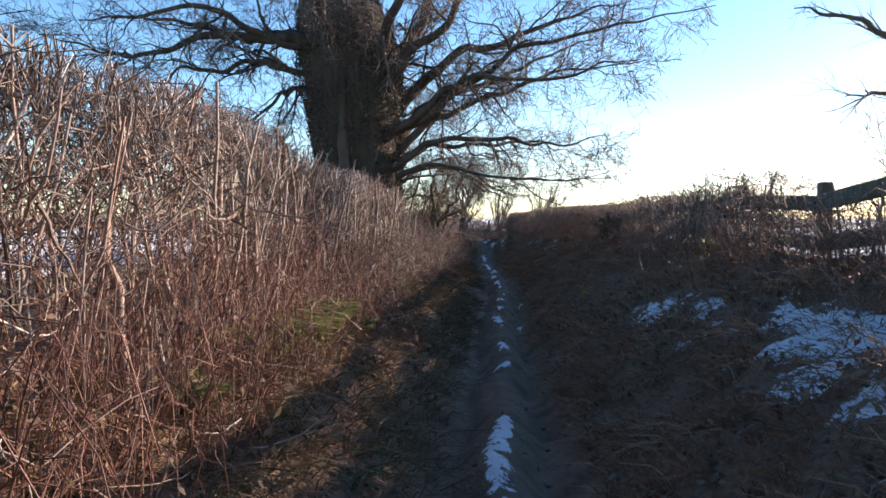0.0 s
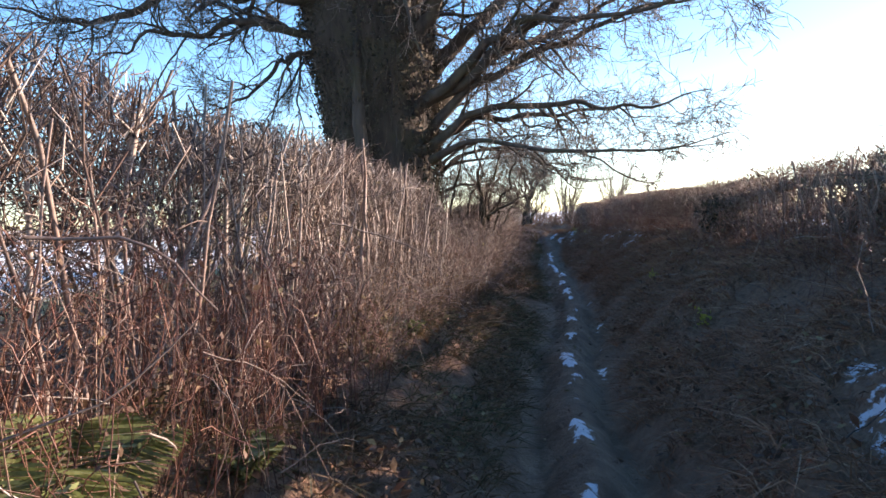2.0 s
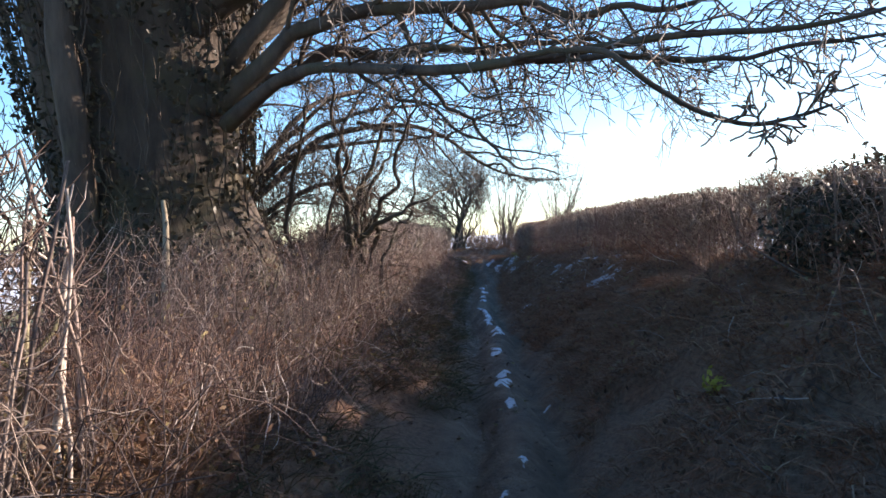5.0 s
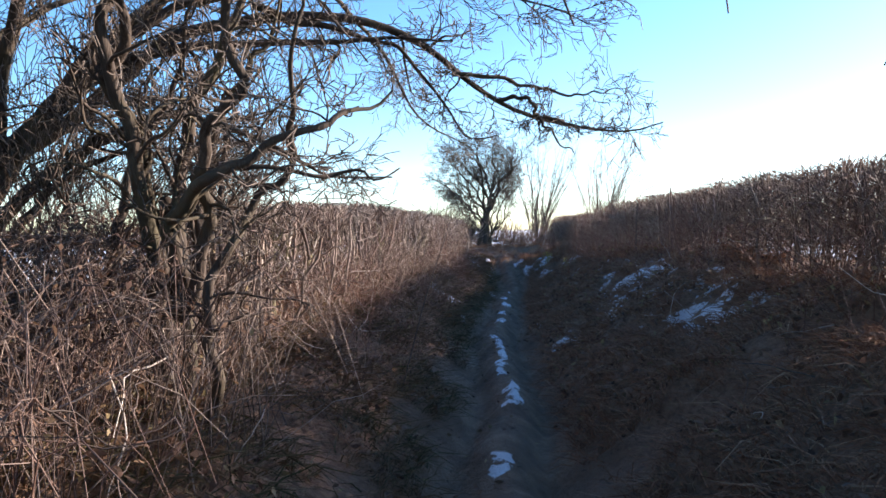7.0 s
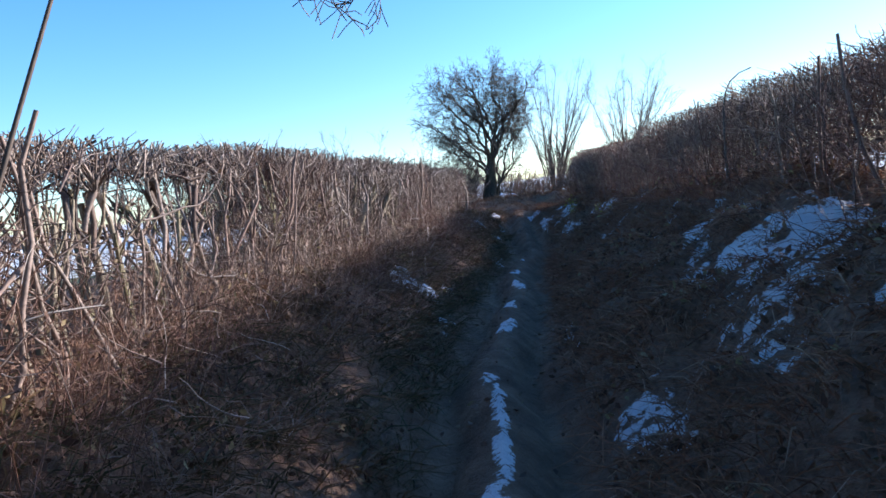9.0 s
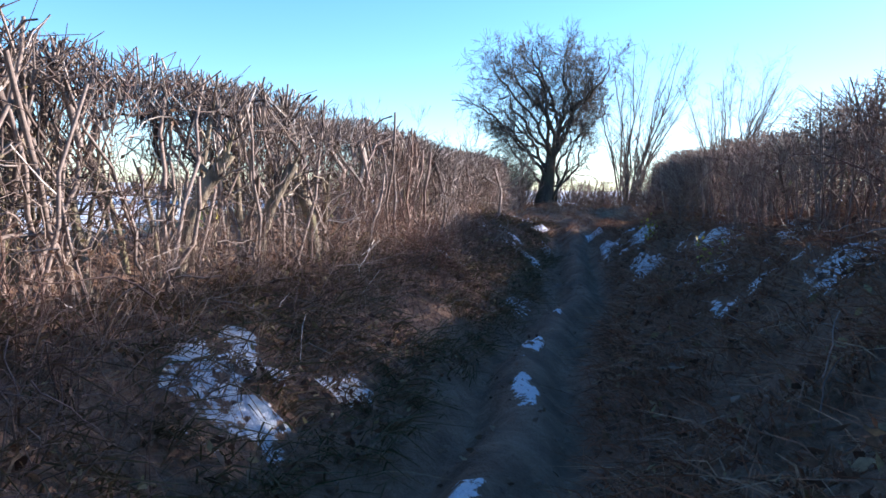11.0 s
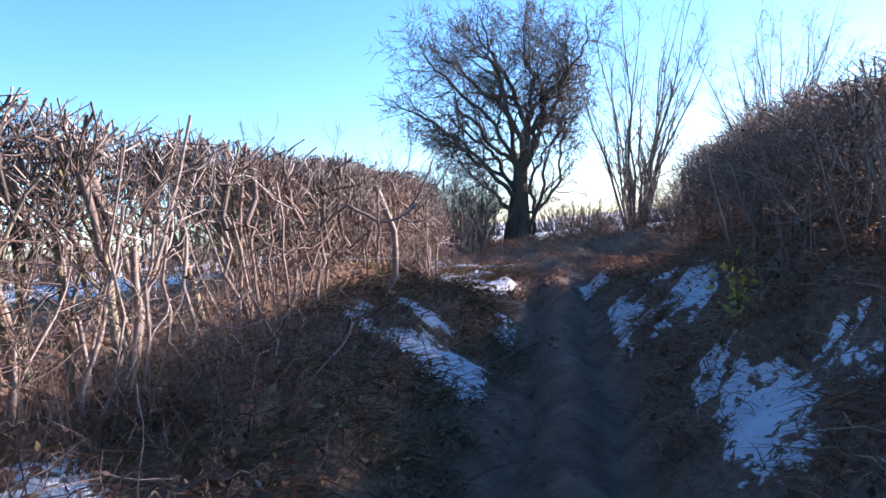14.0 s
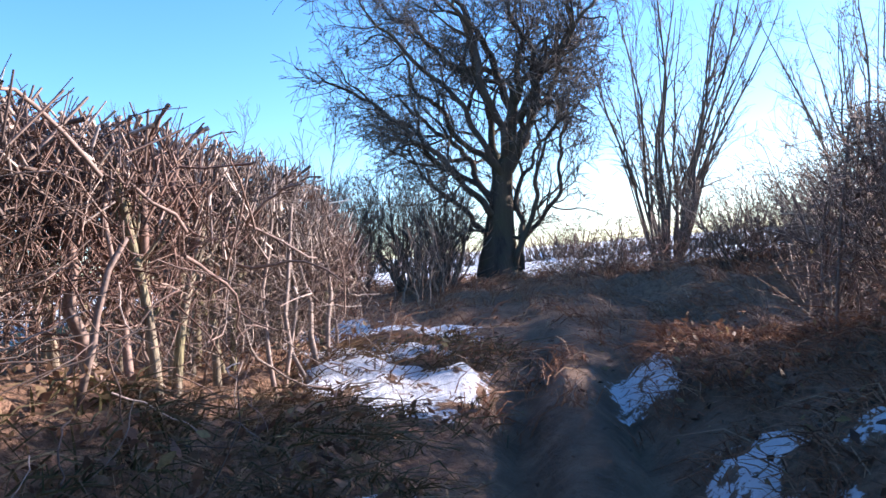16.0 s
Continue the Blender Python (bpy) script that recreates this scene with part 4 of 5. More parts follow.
thorn_limbs = []
thorn_limbs.append(([(0, 0, -0.2), (0.05, 0, 0.6), (0.15, 0, 1.2), (0.2, 0, 2.0)], (0.16, 0.12, 0.1, 0.05)))
thorn_limbs.append(([(0.1, 0, 0.8), (0.8, -0.1, 1.5), (1.7, -0.2, 1.75), (2.3, -0.1, 1.5), (2.8, 0.0, 1.25), (3.2, 0.2, 1.3)], (0.06, 0.05, 0.04, 0.025, 0.014, 0.006)))
thorn_limbs.append(([(0.1, 0, 1.0), (0.9, 0.1, 2.0), (1.9, 0.3, 2.35), (2.9, 0.4, 2.4), (3.6, 0.5, 2.4)], (0.07, 0.055, 0.04, 0.025, 0.008)))
thorn_limbs.append(([(0.1, 0, 1.0), (0.7, 0.5, 2.2), (1.6, 0.8, 3.0), (2.6, 1.0, 3.3)], (0.07, 0.055, 0.035, 0.008)))
thorn_limbs.append(([(0.1, 0, 1.2), (0.4, -0.1, 2.4), (1.0, -0.1, 3.4), (1.9, 0.0, 4.0)], (0.07, 0.055, 0.035, 0.008)))
thorn_limbs.append(([(0, 0, 1.0), (-0.5, -0.2, 2.1), (-0.7, -0.3, 3.2), (-0.6, -0.4, 4.0)], (0.065, 0.05, 0.03, 0.008)))
thorn_limbs.append(([(0, 0, 0.6), (-0.9, 0.2, 1.5), (-1.8, 0.3, 2.3), (-2.6, 0.3, 2.8)], (0.06, 0.045, 0.03, 0.008)))
thorn_limbs.append(([(0.1, 0, 1.3), (1.3, 0.2, 2.6), (2.6, 0.6, 3.1), (3.8, 0.9, 3.1), (4.8, 1.1, 2.8)], (0.06, 0.045, 0.03, 0.018, 0.006)))
thorn_limbs.append((reach((-1.4, 20.3, 2.1), (-0.2, 20.7, 3.3), (1.1, 21.1, 3.35), (1.75, 21.3, 2.8), (2.34, 21.3, 2.56), (2.68, 21.3, 2.49), (3.1, 21.35, 2.63)), (0.07, 0.06, 0.05, 0.042, 0.03, 0.018, 0.007)))
thorn_limbs.append((reach((1.95, 21.3, 2.7), (2.2, 21.3, 2.62), (2.34, 21.35, 2.44), (2.41, 21.35, 2.3)), (0.022, 0.018, 0.014, 0.006)))
thorn_limbs.append((reach((2.3, 21.3, 2.57), (2.44, 21.25, 2.48), (2.58, 21.2, 2.39), (2.7, 21.2, 2.36), (2.86, 21.2, 2.4)), (0.02, 0.016, 0.013, 0.01, 0.006)))
thorn_limbs.append((reach((0.2, 20.8, 3.3), (1.3, 21.2, 3.1), (1.55, 21.3, 2.65), (1.66, 21.3, 2.32), (1.8, 21.3, 2.28), (1.92, 21.3, 2.3)), (0.035, 0.028, 0.022, 0.016, 0.011, 0.006)))
thorn_limbs.append((reach((1.6, 21.25, 2.9), (2.2, 21.5, 2.88), (2.65, 21.6, 2.78), (3.05, 21.7, 2.92)), (0.025, 0.018, 0.012, 0.004)))
thorn_limbs.append(([(0, 0, 1.4), (-0.2, 0.7, 2.6), (0.4, 1.4, 3.3), (1.2, 1.8, 3.4), (2.0, 2.0, 3.0)], (0.06, 0.045, 0.03, 0.018, 0.006)))
thorn_limbs.append(([(0, -0.1, 0.4), (0.6, -0.1, 1.0), (1.2, -0.1, 1.3), (1.7, 0.0, 1.3)], (0.05, 0.04, 0.025, 0.008)))
thorn_limbs.append((reach((-1.4, 20.3, 2.1), (-0.5, 21.3, 3.6), (0.3, 22.5, 4.1), (0.78, 23.4, 3.7), (0.98, 23.7, 3.15), (1.2, 23.82, 2.8), (1.34, 23.95, 2.84), (1.5, 24.1, 2.87), (1.74, 24.3, 2.7)), (0.07, 0.06, 0.05, 0.04, 0.033, 0.027, 0.021, 0.015, 0.007)))
thorn_limbs = [(pts, [r * 0.82 for r in rad]) for pts, rad in thorn_limbs]
tree("hawthorn_tree", "bare spreading hawthorn leaning out of the hedge over the lane", THORN, thorn_limbs, M_BARK, M_TWIG, [
    (14, (0.15, 1.0), (0.35, 1.1), (25, 65), (0, 0, 0), 0.38, 8, 0.45),
    (8, (0.15, 1.0), (0.2, 0.55), (25, 65), (0, 0, 0), 0.36, 6, 0.62),
    (5, (0.2, 1.0), (0.08, 0.25), (25, 70), (0, 0, 0), 0.32, 3, 0.65),
], 10, wobble=0.022, size=0.85)
bush_limbs = []
bush_limbs.append(([(0, 0, -0.2), (0.05, 0, 0.3), (0.1, 0, 0.6), (0.1, 0, 0.9)], (0.07, 0.06, 0.05, 0.03)))
bush_limbs.append(([(0.1, 0, 0.5), (0.4, -0.4, 0.95), (0.75, -0.6, 1.2), (0.95, -0.6, 1.33), (1.12, -0.4, 1.5)], (0.04, 0.032, 0.024, 0.016, 0.006)))
bush_limbs.append(([(0.1, 0, 0.5), (0.6, -0.1, 1.1), (0.9, 0, 1.06), (1.03, 0, 1.05), (1.14, 0.1, 1.15)], (0.03, 0.022, 0.014, 0.01, 0.004)))
bush_limbs.append(([(0, 0, 0.5), (-0.1, -0.4, 1.3), (0.1, -0.6, 1.9), (0.4, -0.7, 2.4)], (0.04, 0.03, 0.02, 0.006)))
bush_limbs.append(([(0.1, 0, 0.4), (0.3, 0.4, 1.2), (0.5, 0.4, 1.7), (0.65, 0.45, 2.2)], (0.04, 0.03, 0.02, 0.006)))
bush_limbs.append(([(0, 0, 0.4), (-0.3, -0.2, 1.2), (-0.4, -0.3, 2.0), (-0.3, -0.4, 2.6)], (0.04, 0.03, 0.02, 0.006)))
bush_limbs.append(([(0.1, 0, 0.5), (0.4, 0.1, 1.5), (0.6, 0.2, 2.2), (1.0, 0.2, 2.6)], (0.04, 0.03, 0.02, 0.006)))
bush_limbs.append(([(0.1, 0, 0.4), (0.5, -0.5, 0.9), (0.8, -0.8, 1.5), (1.0, -0.9, 2.1)], (0.035, 0.025, 0.016, 0.006)))
bush_limbs.append(([(-0.25, 0.1, -0.1), (-0.3, 0.2, 0.7), (-0.1, 0.3, 1.5), (0.1, 0.2, 2.1)], (0.035, 0.03, 0.018, 0.006)))
bush_limbs.append(([(0.3, -0.2, -0.1), (0.35, -0.3, 0.5), (0.6, -0.3, 1.0), (0.7, -0.5, 1.6)], (0.03, 0.022, 0.015, 0.006)))
bush_limbs.append(([(-0.4, -0.3, -0.1), (-0.5, -0.5, 0.8), (-0.4, -0.8, 1.6), (-0.1, -1.0, 2.2)], (0.035, 0.028, 0.018, 0.006)))
bush_limbs.append(([(0.0, 0.3, -0.1), (0.15, 0.5, 0.6), (0.1, 0.7, 1.3), (0.3, 0.9, 1.9)], (0.03, 0.024, 0.016, 0.006)))
tree("hawthorn_bush", "dense bare hawthorn bush reaching out beside the oak", (0.25, 19.0), bush_limbs, M_BARK, M_TWIG, [
    (15, (0.1, 1.0), (0.4, 1.0), (25, 65), (0, 0, 0), 0.38, 7, 0.42),
    (7, (0.15, 1.0), (0.12, 0.4), (25, 65), (0, 0, 0), 0.38, 5, 0.55),
    (3, (0.2, 1.0), (0.05, 0.2), (25, 70), (0, 0, 0), 0.3, 3, 0.65),
], 8, "bush", wobble=0.04)
# tree beyond the fence, whose branch ends hang into view
side_limbs = []
side_limbs.append(([(0, 0, -0.2), (0.1, 0, 2.0), (0.0, 0, 4.0), (-0.1, 0, 7.0)], (0.3, 0.24, 0.18, 0.05)))
side_limbs.append(([(0, 0, 2.2), (-0.8, 0.1, 2.9), (-1.8, 0.2, 3.0), (-2.6, 0.2, 2.8)], (0.1, 0.07, 0.04, 0.01)))
side_limbs.append(([(0, 0, 2.8), (-0.9, 0.3, 3.8), (-2.0, 0.4, 4.4), (-2.9, 0.4, 4.5)], (0.11, 0.08, 0.05, 0.01)))
side_limbs.append(([(0, 0, 3.0), (-0.7, -0.8, 4.2), (-1.6, -1.4, 5.0), (-2.2, -1.6, 5.6)], (0.11, 0.08, 0.05, 0.01)))
side_limbs.append(([(0, 0, 3.6), (0.8, 0.5, 4.8), (1.6, 0.9, 6.0)], (0.1, 0.07, 0.01)))
side_limbs.append(([(0, 0, 3.2), (0.3, -1.0, 4.4), (0.5, -2.0, 5.4)], (0.1, 0.07, 0.01)))
side_limbs.append(([(0, 0, 2.6), (0.9, -0.6, 3.6), (1.9, -1.0, 4.2)], (0.1, 0.07, 0.01)))
tree("ash_tree", "bare ash tree in the field beyond the fence", (9.4, 12.6), side_limbs, M_BARK, M_TWIG, [
    (9, (0.25, 1.0), (0.5, 1.4), (20, 55), (0, 0, -0.05), 0.18, 6, 0.6),
    (6, (0.2, 1.0), (0.25, 0.7), (20, 60), (0, 0, 0.1), 0.2, 4, 0.6),
], 10)


def lone_shoot(name, label, points, r, mat=M_TWIG):
    root = thing(name, label, "twig")
    p = smooth_line(points, 10)
    part("stem", tubes(p[None], np.linspace(r, r * 0.4, 10)[None], 5), mat, root, smooth=True)


def on_ground(x, y, h):
    return (x, y, float(land(x, y)) + h)


def pollard(x, y, height, r, lean):
    """One thick old hedge stem with a knobbed, many-times-cut head."""
    root = thing("pollard_stem", "thick old hedge stem with a knobbed cut head", "hedge stem", "old stems in the hedge")
    z = float(land(x, y))
    p = smooth_line([(x, y, z - 0.1), (x + lean * 0.2, y, z + height * 0.4), (x + lean, y + 0.05, z + height * 0.8)], 8)
    part("trunk", tubes(p[None], np.linspace(r, r * 0.85, 8)[None], 9), M_OLD, root, smooth=True)
    A, AR = grown(p[None], np.full((1, 8), r * 0.9), 9, (0.6, 1.0), (height * 0.15, height * 0.3), (20, 75), (0, 0, 0.5), 0.14, 6, 0.5, 0.7)
    A = shortened(A, left_cut(A[:, 0, 1]) - 0.05)
    for i in range(len(A)):
        part("arm", tubes(A[i:i + 1], np.maximum(AR[i:i + 1], 0.009), 6), M_OLD, root, smooth=True)
    B, BR = grown(A, AR, 6, (0.5, 1.0), (0.06, 0.22), (10, 65), (0, 0, 0.5), 0.15, 3, 0.6, 0.8)
    B = shortened(B, left_cut(B[:, 0, 1]) + 0.02)
    part("cut_spray", tubes(B, np.maximum(BR, 0.005), 4), M_WHIP, root, kind="stuff")


for px_, py_, ph, pr, pl in ((0.8, 31.9, 0.98, 0.05, -0.25), (0.62, 31.1, 0.95, 0.044, 0.25), (0.5, 30.2, 0.9, 0.046, 0.3), (0.35, 28.6, 0.82, 0.03, 0.2), (0.15, 25.2, 0.9, 0.03, -0.2), (0.05, 23.0, 0.85, 0.034, 0.15), (-0.05, 22.1, 0.75, 0.036, 0.25), (0.0, 24.0, 0.85, 0.034, -0.2),
                             (-1.5, 5.5, 1.05, 0.032, 0.2), (-1.1, 10.8, 1.1, 0.034, 0.2), (-0.9, 12.4, 1.05, 0.03, -0.15)):
    pollard(px_, py_, ph, pr, pl)


branch_z = float(land(1.25, 38.6))
branch_limbs = []
branch_limbs.append(([(0, 0, -0.1), (0.1, 0, 0.5), (0.3, 0, 0.75), (0.59, 0, 1.74 - branch_z), (0.79, 0, 1.86 - branch_z)], (0.02, 0.018, 0.016, 0.013, 0.011)))
branch_limbs.append(([(0.79, 0, 1.86 - branch_z), (0.9, -0.05, 2.0 - branch_z), (0.99, -0.05, 2.12 - branch_z), (1.07, -0.05, 2.3 - branch_z)], (0.011, 0.009, 0.007, 0.003)))
branch_limbs.append(([(0.79, 0, 1.86 - branch_z), (0.95, 0.05, 1.9 - branch_z), (1.1, 0.05, 2.05 - branch_z), (1.22, 0.05, 2.22 - branch_z)], (0.01, 0.008, 0.006, 0.003)))
branch_limbs.append(([(0.7, 0, 1.8 - branch_z), (0.9, 0.1, 1.76 - branch_z), (1.05, 0.1, 1.8 - branch_z), (1.18, 0.1, 1.9 - branch_z)], (0.009, 0.007, 0.005, 0.003)))
branch_limbs.append(([(0.5, 0, 1.5 - branch_z), (0.55, -0.1, 1.8 - branch_z), (0.6, -0.1, 2.1 - branch_z)], (0.01, 0.008, 0.004)))
tree("hedge_branch", "pale crooked thorn branch that the cutter missed", (1.25, 38.6), branch_limbs, M_WHIP, M_WHIP, [
    (7, (0.15, 1.0), (0.3, 0.7), (25, 65), (0, 0, 0.1), 0.3, 5, 0.7),
    (3, (0.2, 1.0), (0.04, 0.14), (30, 80), (0, 0, 0), 0.3, 3, 0.7),
], 6, "branch", wobble=0.008)
lone_shoot("mossy_stem", "short moss-covered stem against the oak trunk", [on_ground(-1.05, 16.85, -0.1), (-1.04, 16.88, 1.5), (-1.02, 16.9, 1.9), (-1.06, 16.95, 2.05)], 0.05, M_OLD)
lone_shoot("hooked_stem", "single hooked stem standing above the hedge", [on_ground(4.55, 28.2, 0.2), (4.58, 28.25, 2.2), (4.62, 28.25, 2.4), (4.68, 28.25, 2.5), (4.88, 28.25, 2.52)], 0.014)
lone_shoot("tall_shoot", "single thin dark shoot rising from the bank foot", [on_ground(1.15, 21.55, -0.05), (1.38, 21.6, 1.25), (1.53, 21.64, 1.65), (1.57, 21.66, 1.77), (1.6, 21.71, 1.9)], 0.0075)


def leafy_bush(at, n, size, label):
    """A dense bush that keeps its dark leaves."""
    root = thing("evergreen_bush", label, "bush")
    x, y = at
    d = unit(rng.normal(size=(n, 3)))
    r = rng.uniform(0.45, 1.0, n)[:, None] * (0.75 + 0.5 * lattice(d[:, 0] * 2.5 + 7, d[:, 1] * 2.5 + d[:, 2] * 3, 19))[:, None]
    C = np.array([x, y, float(land(x, y)) + size[2] * 0.75]) + d * r * np.array(size)
    C = C[C[:, 2] > land(C[:, 0], C[:, 1])]
    part("foliage", leaf_quads(C, rng.uniform(0.02, 0.04, len(C))), M_IVY, root, "dark green leaves", "stuff")
    m = 40
    T = C[rng.integers(0, len(C), m)]
    q = np.linspace(0, 1, 5)[None, :, None]
    P = np.array([x, y, float(land(x, y)) - 0.05]) + rng.normal(0, 0.08, (m, 1, 3)) * np.array([1, 1, 0]) + q * (T - np.array([x, y, float(land(x, y))]))[:, None]
    for i in range(m):
        part("stem", tubes(P[i:i + 1], np.linspace(0.012, 0.004, 5)[None], 4), M_TWIG, root)


leafy_bush((4.95, 17.2), 3400, (0.5, 0.75, 0.6), "dark leafy bush growing through the fence")
leafy_bush((4.3, 16.4), 2300, (0.5, 1.1, 0.44), "dark leafy bush grown out of the hedge over the bank")
leafy_bush((4.65, 12.4), 2400, (0.5, 0.9, 0.5), "dark leafy bush growing through the fence")
leafy_bush((4.5, 10.6), 3600, (0.6, 1.1, 0.55), "dark leafy bush growing through the fence")


# ---- fence behind the hedge ----
def box(c, size, rot=0.0, bevel=0.012):
    bm = bmesh.new()
    bmesh.ops.create_cube(bm, size=1)
    bmesh.ops.scale(bm, vec=size, verts=bm.verts)
    bmesh.ops.bevel(bm, geom=list(bm.edges), offset=bevel, segments=1, affect="EDGES")
    bmesh.ops.rotate(bm, verts=bm.verts, cent=(0, 0, 0), matrix=Matrix.Rotation(rot, 3, "Z"))
    bmesh.ops.translate(bm, verts=bm.verts, vec=c)
    return bm


def bm_part(name, bm, mat, parent, label=""):
    me = bpy.data.meshes.new(name)
    bm.to_mesh(me)
    bm.free()
    me.materials.append(mat)
    ob = new(name, me)
    ob.parent = parent
    return tagged(ob, label)


def post_and_rail(ys, offset, step, height):
    root = thing("fence", "weathered wooden post and rail fence behind the hedge", "fence")
    y = np.arange(ys[0], ys[1], step)
    x = lane_x(y) + offset
    z = land(x, y)
    for i in range(len(y)):
        bm_part("post", box((x[i], y[i], z[i] + height / 2 - 0.1), (0.11, 0.11, height + 0.2)), M_WOOD, root)
        if i:
            d = math.hypot(x[i] - x[i - 1], y[i] - y[i - 1])
            rot = math.atan2(y[i] - y[i - 1], x[i] - x[i - 1])
            for h in (0.08, 0.3, 0.68):
                bm = box((0, 0, 0), (d - 0.01, 0.05, 0.15))
                slope = math.atan2(z[i] - z[i - 1], d)
                bmesh.ops.rotate(bm, verts=bm.verts, cent=(0, 0, 0), matrix=Matrix.Rotation(rot, 3, "Z") @ Matrix.Rotation(-slope, 3, "Y"))
                bmesh.ops.translate(bm, verts=bm.verts, vec=((x[i] + x[i - 1]) / 2 - 0.078, (y[i] + y[i - 1]) / 2, (z[i] + z[i - 1]) / 2 + h))
                bm_part("rail", bm, M_WOOD, root)


post_and_rail((-2.2, 19.0), 3.05, 2.3, 0.88)
stake = thing("fence_stake", "pale split wooden stake standing in the hedge gap", "stake")
sx, sy, sz = on_ground(0.1, 21.1, 0.3)
bm_part("stake_post", box((sx, sy, sz), (0.07, 0.06, 0.95), 0.3), M_OLD, stake)


# ---- ground cover ----
def scatter(n, y0, y1, u0, u1):
    y = rng.uniform(y0, y1, n)
    u = rng.uniform(u0, u1, n)
    x = lane_x(y) + u
    return x, y


def tussocks(n, blades, y0, y1, u0, u1, length, arch, mat, name, label, width=0.004, keep=0.5):
    x, y = scatter(n, y0, y1, u0, u1)
    ok = (rough_noise(x, y, 1.9, 3) > 0.62 - 0.32 * keep) & ((snow_cover(x, y) < 0.45) | (rng.random(len(x)) < 0.42))
    x, y = x[ok], y[ok]
    x, y = np.repeat(x, blades) + rng.normal(0, 0.05, len(x) * blades), np.repeat(y, blades) + rng.normal(0, 0.05, len(y) * blades)
    m = len(x)
    z = land(x, y) - 0.01
    d = rng.normal(size=(m, 2)) * 0.8
    L = rng.uniform(*length, m)
    k = 3
    s = np.linspace(0, 1, k)
    # blades rise, then arch over and hang down the slope
    toward = -np.sign(x - lane_x(y)) * 0.6
    hx = (d[:, 0] + toward)[:, None] * s ** 1.6 * (L * arch)[:, None]
    hy = d[:, 1][:, None] * s ** 1.6 * (L * arch)[:, None]
    hz = (s * 1.3 - s ** 2 * rng.uniform(0.5, 1.5, m)[:, None] * arch * 1.3) * L[:, None]
    P = np.stack([x[:, None] + hx, y[:, None] + hy, z[:, None] + hz], -1)
    P[..., 2] = np.maximum(P[..., 2], land(P[..., 0], P[..., 1]) + 0.01)
    W = rng.uniform(0.6, 1.4, m)[:, None] * width * np.array([1, 0.85, 0.2])[None]
    ob = new(name, mesh_from(name, *ribbons(P, W), mat))
    tagged(ob, label, "grass", kind="stuff")


tussocks(5200, 10, 0, 44, -1.8, -0.45, (0.08, 0.24), 0.8, M_GRASS, "bank_grass", "dead and green winter grass tufts on the bank", 0.004, 0.85)
tussocks(11000, 13, 0, 44, 0.5, 2.8, (0.06, 0.22), 0.75, M_THATCH, "dead_bracken", "collapsed brown bracken and grass hanging down the bank", 0.0032, 0.75)
tussocks(2200, 9, 42.0, 51, -5.5, 5.5, (0.1, 0.3), 0.7, M_THATCH, "verge_grass", "rough winter grass on the verge below the tree", 0.004, 0.8)


def loose_sticks(n, y0, y1, u0, u1, h, name, label):
    """Bent pale twigs caught in the bank's growth."""
    x, y = scatter(n, y0, y1, u0, u1)
    z = land(x, y) + rng.uniform(0.02, h, n)
    d = unit(rng.normal(size=(n, 3)) * np.array([0.7, 1, 0.7]))
    L = rng.uniform(0.15, 0.55, n)
    line = [np.stack([x, y, z], 1)]
    for _ in range(6):
        d = unit(d + rng.normal(size=d.shape) * 0.22)
        line.append(line[-1] + d * (L / 6)[:, None])
    P = np.stack(line, 1)
    P[..., 2] = np.maximum(P[..., 2], land(P[..., 0], P[..., 1]) + 0.01)
    R = rng.uniform(0.002, 0.004, n)[:, None] * np.linspace(1, 0.5, 7)[None]
    ob = new(name, mesh_from(name, *tubes(P, R, 4), M_WHIP))
    tagged(ob, label, "twigs", kind="stuff")


loose_sticks(900, -2, 43, -1.75, -1.0, 0.6, "twig_litter", "pale bent twigs standing out of the bank")
loose_sticks(260, -2, 43, 1.0, 2.6, 0.25, "twig_litter", "pale bent twigs lying on the bank")


def brambles(n, y0, y1, u0, u1, rise, reach, name, label, mat):
    """Arching stems that spring out of the bank."""
    x, y = scatter(n, y0, y1, u0, u1)
    clear = ~((y > 4.0) & (y < 6.4) & (x - lane_x(y) > -1.6) & (x < lane_x(y)) & (rng.random(n) < 0.4))      # thinner among the ferns
    x, y = x[clear], y[clear]
    n = len(x)
    z = land(x, y)
    k = 6
    s = np.linspace(0, 1, k)[None]
    H, L = rng.uniform(*rise, n)[:, None], rng.uniform(*reach, n)[:, None]
    a = rng.uniform(0, 2 * np.pi, n)[:, None]
    side = -np.sign(x - lane_x(y))[:, None]
    P = np.stack([x[:, None] + (np.cos(a) * 0.7 + side * 0.35) * L * s, y[:, None] + np.sin(a) * L * s, z[:, None] + H * (np.sin(s * rng.uniform(1.4, 2.9, n)[:, None]))], -1)
    P = P + np.cumsum(rng.normal(0, 0.024, P.shape), 1)
    P[..., 2] = np.maximum(P[..., 2], land(P[..., 0], P[..., 1]) + 0.01)
    R = rng.uniform(0.0016, 0.0038, n)[:, None] * np.linspace(1, 0.5, k)[None]
    root = thing(name, label, "bramble")
    part("stem_tangle", tubes(P, R), mat, root, kind="stuff")
    Q, QR = grown(P, R, 4, (0.2, 1), (0.05, 0.22), (30, 80), (0, 0, 0.15), 0.3, 3, 0.6)
    part("shoot_tangle", tubes(Q, np.maximum(QR, 0.001)), mat, root, kind="stuff")
    C = Q[:, -1][rng.random(len(Q)) < 0.4]
    part("dead_foliage", leaf_quads(C, rng.uniform(0.008, 0.017, len(C))), M_DEAD_LEAF, root, "brown dead leaves", "stuff")


